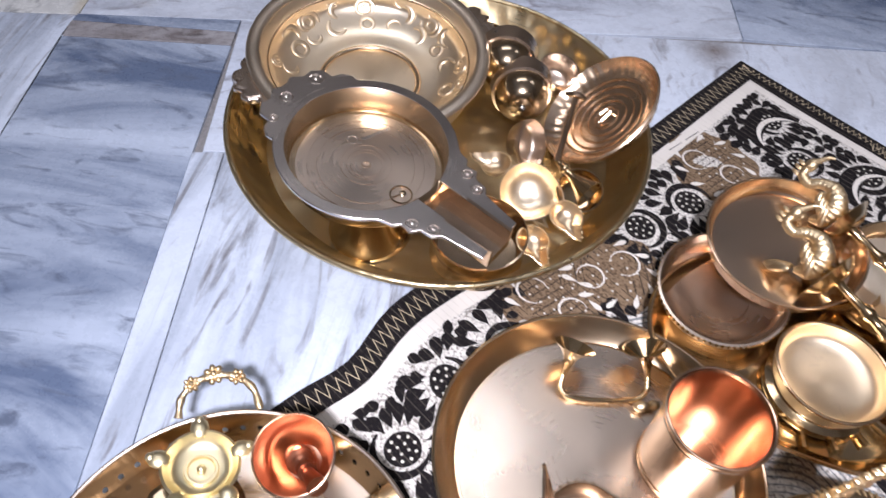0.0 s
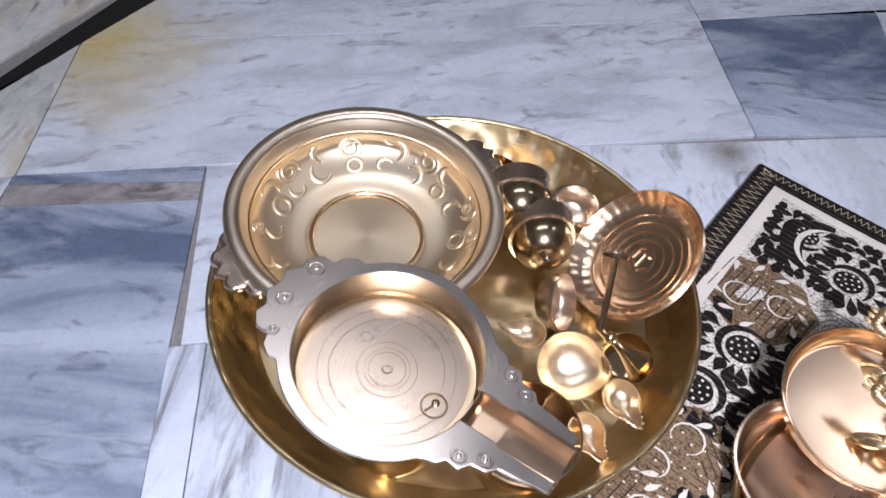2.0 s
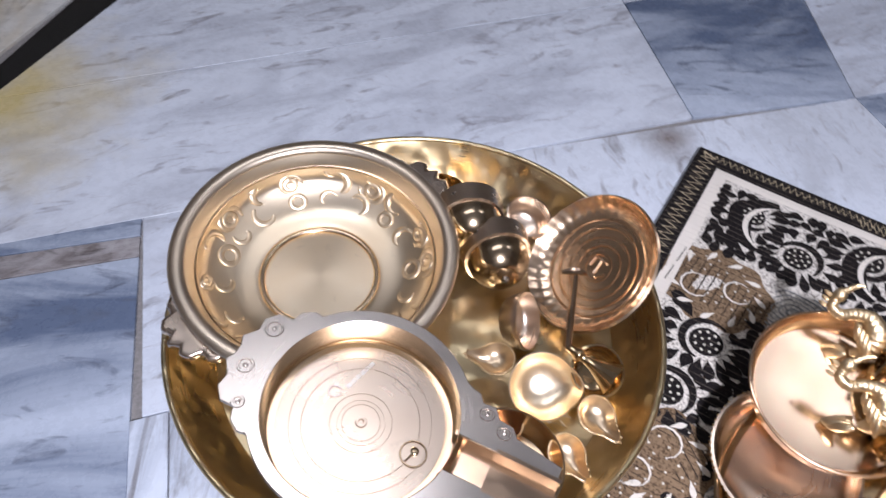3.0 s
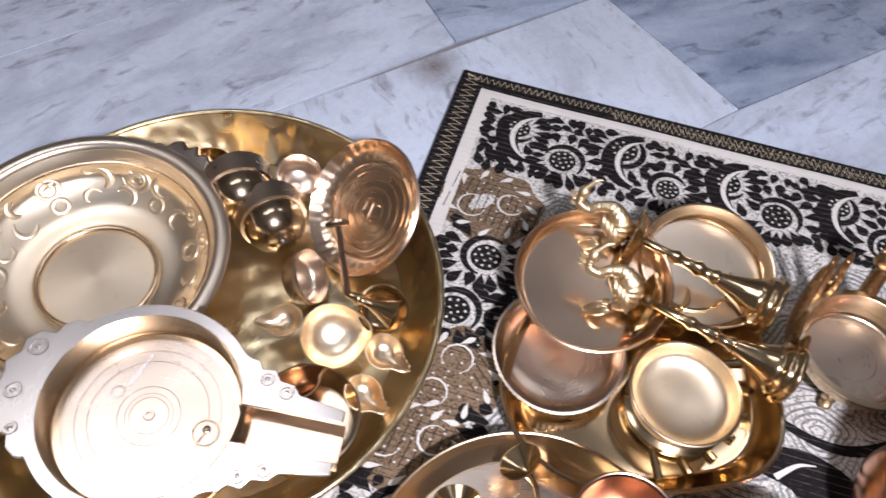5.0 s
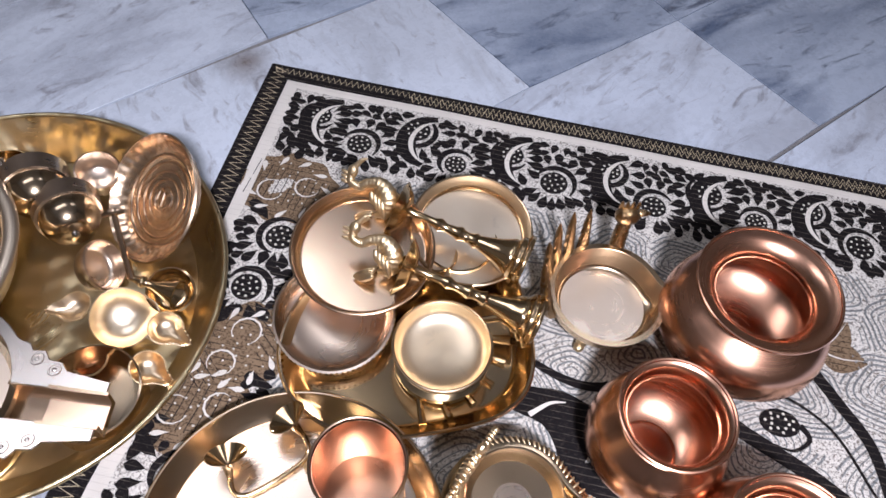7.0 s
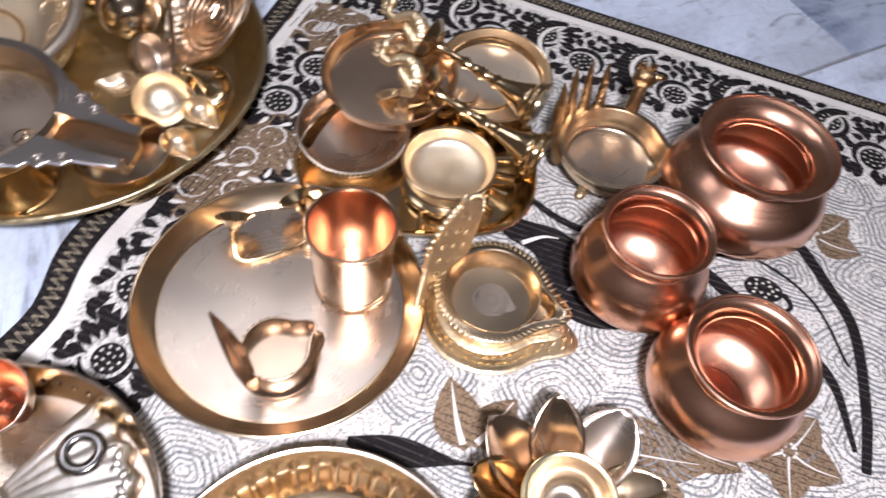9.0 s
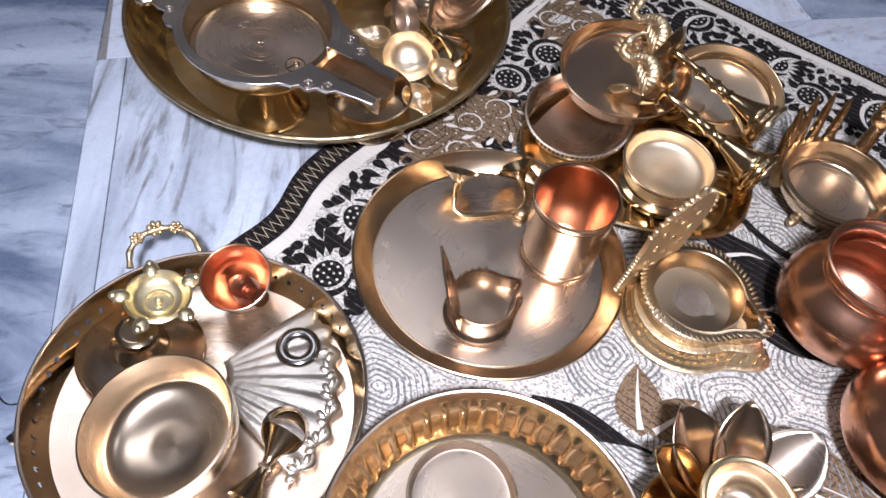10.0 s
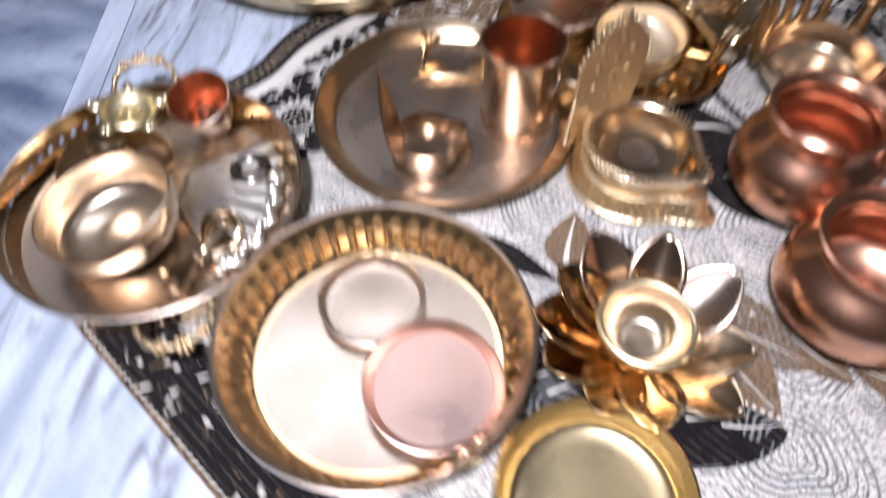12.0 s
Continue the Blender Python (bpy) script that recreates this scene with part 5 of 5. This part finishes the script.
blob(pb_, (0.030, 0.068, 0.070), 0.009, 0.004, 0.0035)
for q in range(4):
    blob(pb_, (0.010 + 0.005 * q, 0.068, 0.080), 0.002, 0.002, 0.006, None, 6, 5)
part("peacock_figure", pb_, DARKCAST, pk, "small cast bird")

# ---- heart lamp with arch ----
hl_ = thing("heart_lamp", at(0.240, 0.085, M, 0, 0, -48), "ornate cast brass heart-shaped lamp with upright arched back", "oil lamp")
hs = leaf_shape(0.44, 0.30)
hbase = part("base", lathe([(0, 0), (0.0540, 0), (0.0550, 0.0015), (0.0550, 0.0040), (0.0525, 0.0050), (0.0515, 0.0065), (0.0455, 0.0195), (0.0435, 0.0205), (0, 0.0200)], 96, hs), CAST, hl_, "carved spreading base")
hcol = part("collar", lathe([(0.0405, 0.0200), (0.0400, 0.0260), (0.0412, 0.0390), (0.0462, 0.0405), (0.0465, 0.0425), (0.0455, 0.0432), (0.0385, 0.0436), (0.0372, 0.0425), (0.0345, 0.0280), (0, 0.0255)], 96, leaf_shape(0.38, 0.30)), TURNED, hl_)
part("cup_floor", lathe([(0, 0.0258), (0.0325, 0.0258), (0.0325, 0.0266), (0, 0.0266)], 64), PALE, hl_, "satin round cup floor")
part("lining", lathe([(0.0325, 0.0262), (0.0345, 0.034), (0.0382, 0.0428), (0.0372, 0.0428), (0.0335, 0.034), (0.0315, 0.0264), (0.0325, 0.0262)], 64), TURNED, hl_, "turned cup wall")
tw = bmesh.new()
scl = bmesh.new()
f1 = leaf_shape(0.38, 0.30)
for k in range(64):
    a = 2 * math.pi * k / 64
    r = f1(a, 0.0445, 0)[0]
    blob(tw, (r * math.cos(a), r * math.sin(a), 0.043), 0.0040, 0.0010, 0.0010, Matrix.Rotation(a + 0.5, 4, "Z"), 6, 4)
for row, (r0, zz) in enumerate(((0.0502, 0.0090), (0.0474, 0.0150))):
    for k in range(46):
        a = 2 * math.pi * (k + 0.5 * row) / 46
        r = hs(a, r0, 0)[0]
        blob(scl, (r * math.cos(a), r * math.sin(a), zz), 0.0006, 0.0034, 0.0030, Matrix.Rotation(a, 4, "Z"), 7, 5)
part("twisted_edge", tw, CAST, hcol, "twisted rope edge")
part("scale_carving", scl, CAST, hbase, "row of carved scales")
arch = bmesh.new()
n = 14
out = [(-0.026, 0.0)] + [(-0.031 * math.cos(math.pi * i / n) * (1 - 0.15 * math.sin(math.pi * i / n)), 0.112 + 0.060 * math.sin(math.pi * i / n) ** 0.8) for i in range(n + 1)] + [(0.026, 0.0)]
slab(out, -0.002, 0.002, arch)
for k in range(52):
    i = k / 51
    if i < 0.3:
        p = (-0.029, 0.012 + 0.33 * i)
    elif i > 0.7:
        p = (0.029, 0.012 + 0.33 * (1 - i))
    else:
        q = math.pi * (i - 0.3) / 0.4
        p = (-0.033 * math.cos(q) * (1 - 0.15 * math.sin(q)), 0.114 + 0.062 * math.sin(q) ** 0.8)
    blob(arch, (p[0], p[1], 0), 0.0018, 0.0024, 0.0026, None, 7, 5)
blob(arch, (0, 0.178, 0), 0.005, 0.008, 0.003)
for k in range(16):
    blob(arch, (0.017 * math.sin(k * 2.1), 0.02 + 0.009 * k, 0.0015), 0.0045, 0.0035, 0.0025, Matrix.Rotation(k, 4, "Z"), 7, 5)
part("arched_back", arch, CAST, hl_, "carved arched back plate", Matrix.Translation((-0.046, 0.002, 0.006)) @ Matrix.Rotation(radians(66), 4, "Z") @ Matrix.Rotation(radians(95), 4, "X") @ Matrix.Diagonal((0.92, 0.78, 1, 1)))

# ---- copper pots ----
def pot(neck, body, mouth, h, m, label):
    p = thing("copper_pot", m, label, "pot", "copper pots")
    pbody = part("body", vessel([(body * 0.45, 0), (body * 0.62, 0.003), (body * 0.95, h * 0.25), (body, h * 0.42), (body * 0.9, h * 0.62), (mouth * (neck + 0.06), h * 0.80), (mouth * (neck + 0.03), h * 0.87), (mouth * (0.5 + 0.5 * neck), h * 0.955), (mouth, h * 0.99)],
                        [(mouth * 0.985, h * 1.005), (mouth * (0.48 + 0.5 * neck), h * 0.970), (mouth * neck, h * 0.88), (mouth * (neck + 0.03), h * 0.79), (body * 0.87, h * 0.6), (body * 0.96, h * 0.4), (body * 0.88, h * 0.22), (body * 0.5, 0.0055), (0, 0.0045)], 96), COPPER, p)
    part("lip", ring_torus(mouth * 0.99, 0.0016, z=h, seg=96, sub=8), COPPER, pbody)
    part("neck_ring", ring_torus(mouth * (neck + 0.06), 0.0012, z=h * 0.80, seg=96, sub=8), COPPER, pbody)
    part("floor_ring", ring_torus(body * 0.42, 0.0012, z=0.006, seg=64, sub=6), COPPER, pbody)
    return p


pot(0.68, 0.0735, 0.0595, 0.096, at(0.503, 0.085, M), "largest round copper pot with flared mouth on mat")
pot(0.80, 0.0570, 0.0440, 0.091, at(0.364, 0.055, M), "slender-necked round copper pot with flared mouth on mat")
pot(0.77, 0.060, 0.0480, 0.084, at(0.366, -0.058, M), "squat copper pot with wide open mouth on mat")

# ---- lotus bowl ----
lo = thing("lotus_bowl", at(0.206, -0.080, M), "brass lotus lamp with spread petals round a bowl", "lotus lamp")
part("bowl", vessel([(0.014, 0.004), (0.022, 0.010), (0.031, 0.026), (0.0335, 0.040)], [(0.0305, 0.042), (0.0270, 0.026), (0.016, 0.0145), (0, 0.013)], 64), CHAMPAGNE, lo)
part("rim", ring_torus(0.0318, 0.0026, z=0.0412, seg=64, sub=8), PALE_YELLOW, lo, "bright rounded rim")


def lotus_petal(length, width, rise, curl):
    bm = bmesh.new()
    nx, ny = 12, 8
    rows = []
    for i in range(nx + 1):
        s = i / nx
        w = width * (math.sin(math.pi * min(0.12 + 0.88 * s, 1) ** 1.15) ** 0.75 if s < 1 else 0)
        row = []
        for j in range(ny + 1):
            u = 2 * j / ny - 1
            row.append(bm.verts.new((length * s, w * u / 2, rise * s ** 1.4 + curl * (abs(u) ** 1.6) * math.sin(math.pi * s) + 0.002)))
        rows.append(row)
    for p, q in zip(rows, rows[1:]):
        for j in range(ny):
            bm.faces.new((p[j], q[j], q[j + 1], p[j + 1]))
    bmesh.ops.remove_doubles(bm, verts=bm.verts, dist=1e-5)
    return bm


# reflections put into petal metals: amber and brown where darker, pale where lighter
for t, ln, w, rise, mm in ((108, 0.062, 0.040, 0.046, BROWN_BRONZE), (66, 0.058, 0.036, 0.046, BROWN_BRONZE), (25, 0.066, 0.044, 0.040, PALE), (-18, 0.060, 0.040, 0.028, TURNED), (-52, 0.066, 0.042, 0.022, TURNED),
                           (-95, 0.056, 0.040, 0.020, BRASS), (-128, 0.056, 0.040, 0.024, SHADED_AMBER), (-165, 0.060, 0.042, 0.026, SHADED_AMBER), (168, 0.062, 0.042, 0.036, SHADED_AMBER), (138, 0.056, 0.036, 0.042, SHADED_AMBER)):
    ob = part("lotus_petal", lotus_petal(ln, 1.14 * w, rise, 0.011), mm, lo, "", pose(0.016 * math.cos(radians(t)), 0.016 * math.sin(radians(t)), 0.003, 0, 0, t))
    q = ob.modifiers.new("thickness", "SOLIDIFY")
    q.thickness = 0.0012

# ---- lamps of the room; the pendant is added and unseen ----
for x, y, hx, hy in ((-0.25, 1.15, 0.81, 0.41), (1.72, 0.74, 0.31, 0.31)):
    fix = thing("ceiling_lamp", at(x, y, 2.66), "flat white ceiling light panel on white ceiling", "ceiling lamp", "ceiling lamps")
    part("housing", slab([(-hx, -hy), (hx, -hy), (hx, hy), (-hx, hy)], 0.004, 0.04), CEILPAINT, fix, smooth=False)
# invented hanging body for the added light, out of view
wf = thing("added_pendant", at(-0.12, -0.50, 1.245), "unseen white pendant added as a body for the light behind the camera", "pendant lamp")
part("shade", slab([(-0.19, -0.13), (0.19, -0.13), (0.19, 0.13), (-0.19, 0.13)], 0.0, 0.06), CEILPAINT, wf, smooth=False)
part("cord", tube([(0, 0, 0.05), (0, 0, 0.4), (0, 0, CEILING - 1.245)], 0.004, 8), CEILPAINT, wf)

# ---- floor slabs ----
bm = bmesh.new()
vs = [bm.verts.new((x, y, -0.004)) for x, y in ((X0, Y0), (X1, Y0), (X1, Y1), (X0, Y1))]
bm.faces.new(vs)
floor = tagged(part("floor", bm, GROUT, smooth=False), "floor of polished grey-veined white marble slabs", "floor", kind="structure")
G = 0.0006


def stone(pts, mat_):
    c = Vector((sum(p[0] for p in pts) / len(pts), sum(p[1] for p in pts) / len(pts)))
    shr = []
    for x, y in pts:
        d = c - Vector((x, y))
        shr.append((x + G * (1 if d.x > 0 else -1), y + G * (1 if d.y > 0 else -1)))
    bm = slab(shr, -0.012, 0.0)
    ob = part("marble_slab", bm, mat_, floor, smooth=False)
    bevelled(ob, 0.0005, 1)
    return ob


XW = -0.41
for pts, mt in (
    ([(-0.40, 0.684), (0.356, 0.678), (0.376, 0.896), (-0.372, 0.894)], MARBLE_EDGE),
    ([(0.356, 0.678), (0.556, 0.662), (0.628, 0.905), (0.376, 0.896)], MARBLE_BAND),
    ([(0.556, 0.662), (1.25, 0.64), (1.3, 0.90), (0.628, 0.905)], MARBLE_PALE),
    ([(-0.235, 0.477), (0.10, 0.477), (0.10, 0.681), (-0.224, 0.684)], MARBLE_PALE),
    ([(0.10, 0.44), (0.566, 0.44), (0.556, 0.662), (0.10, 0.681)], MARBLE_SPOT),
    ([(0.566, 0.44), (0.80, 0.425), (0.81, 0.655), (0.556, 0.662)], MARBLE_BAND),
    ([(0.80, 0.425), (1.35, 0.41), (1.35, 0.637), (0.81, 0.655)], MARBLE_BAND),
    ([(0.10, 0.21), (0.806, 0.206), (0.80, 0.425), (0.566, 0.44), (0.10, 0.44)], MARBLE_PALE),
    ([(0.806, 0.206), (1.4, 0.18), (1.35, 0.41), (0.80, 0.425)], MARBLE_BAND),
    ([(0.10, -0.02), (0.95, -0.02), (0.95, 0.20), (0.10, 0.21)], MARBLE_PALE),
    ([(0.95, -0.02), (1.6, -0.02), (1.6, 0.175), (0.95, 0.20)], MARBLE_PALE),
    ([(0.10, -0.26), (0.80, -0.26), (0.80, -0.02), (0.10, -0.02)], MARBLE_PALE),
    ([(-0.274, -0.26), (-0.06, -0.26), (-0.03, 0.477), (-0.214, 0.477)], MARBLE_DOWN),
    ([(-0.300, -0.26), (-0.274, -0.26), (-0.214, 0.477), (-0.243, 0.477)], MARBLE_DOWN),
    ([(-0.06, -0.26), (0.10, -0.26), (0.10, 0.477), (-0.03, 0.477)], MARBLE_DOWN),
    ([(-0.500, -0.26), (-0.300, -0.26), (-0.243, 0.477), (-0.2285, 0.638), (-0.410, 0.646)], MARBLE_BAND),
    ([(-0.410, 0.646), (-0.2285, 0.638), (-0.2265, 0.662), (-0.405, 0.674)], MARBLE_DARK),
    ([(-0.405, 0.674), (-0.2265, 0.662), (-0.224, 0.684), (-0.402, 0.686)], MARBLE_BAND),
    ([(-0.72, -0.26), (-0.500, -0.26), (-0.402, 0.684), (-0.72, 0.684)], MARBLE_DOWN),
    ([(-0.372, 0.894), (0.376, 0.896), (0.385, 1.11), (-0.182, 1.11)], MARBLE_EDGE),
    ([(0.376, 0.896), (1.0, 0.90), (1.02, 1.11), (0.385, 1.11)], MARBLE_PALE),
    ([(-0.580, 0.684), (-0.40, 0.684), (-0.372, 0.894), (-0.398, 0.862)], MARBLE_RUST),
    ([(-0.580, 0.650), (-0.398, 0.862), (-0.184, 1.11), (-0.225, 1.145)], GRANITE),
    ([(-1.0, 0.684), (-0.60, 0.684), (-0.225, 1.145), (-0.225, 1.5), (-1.0, 1.5)], MARBLE_RUST),
):
    stone(pts, mt)
for x0, y0, x1, y1, mt in ((-2.2, -1.8, 2.4, -0.26, MARBLE_PALE), (-2.2, -0.26, -0.72, 0.684, MARBLE_DOWN), (1.62, -0.26, 2.4, 2.8, MARBLE_PALE), (-0.22, 1.15, 1.62, 2.8, MARBLE_PALE), (-2.2, 1.5, -0.22, 2.8, MARBLE_DOWN), (-2.2, 0.684, -1.0, 1.5, MARBLE_DOWN), (0.80, -0.26, 1.62, -0.02, MARBLE_PALE)):
    nx, ny = max(1, round((x1 - x0) / 0.6)), max(1, round((y1 - y0) / 0.23))
    for i in range(nx):
        for j in range(ny):
            stone([(x0 + (x1 - x0) * p / nx, y0 + (y1 - y0) * q / ny) for p, q in ((i, j), (i + 1, j), (i + 1, j + 1), (i, j + 1))], mt)
for x0, y0, x1, y1 in ((1.0, -0.01, 1.615, 1.145), (0.66, 1.115, 1.615, 1.147), (-0.18, 1.115, 0.66, 1.147)):
    part("marble_slab", slab([(x0, y0), (x1, y0), (x1, y1), (x0, y1)], -0.0125, -0.0012), MARBLE_PALE, floor, smooth=False)
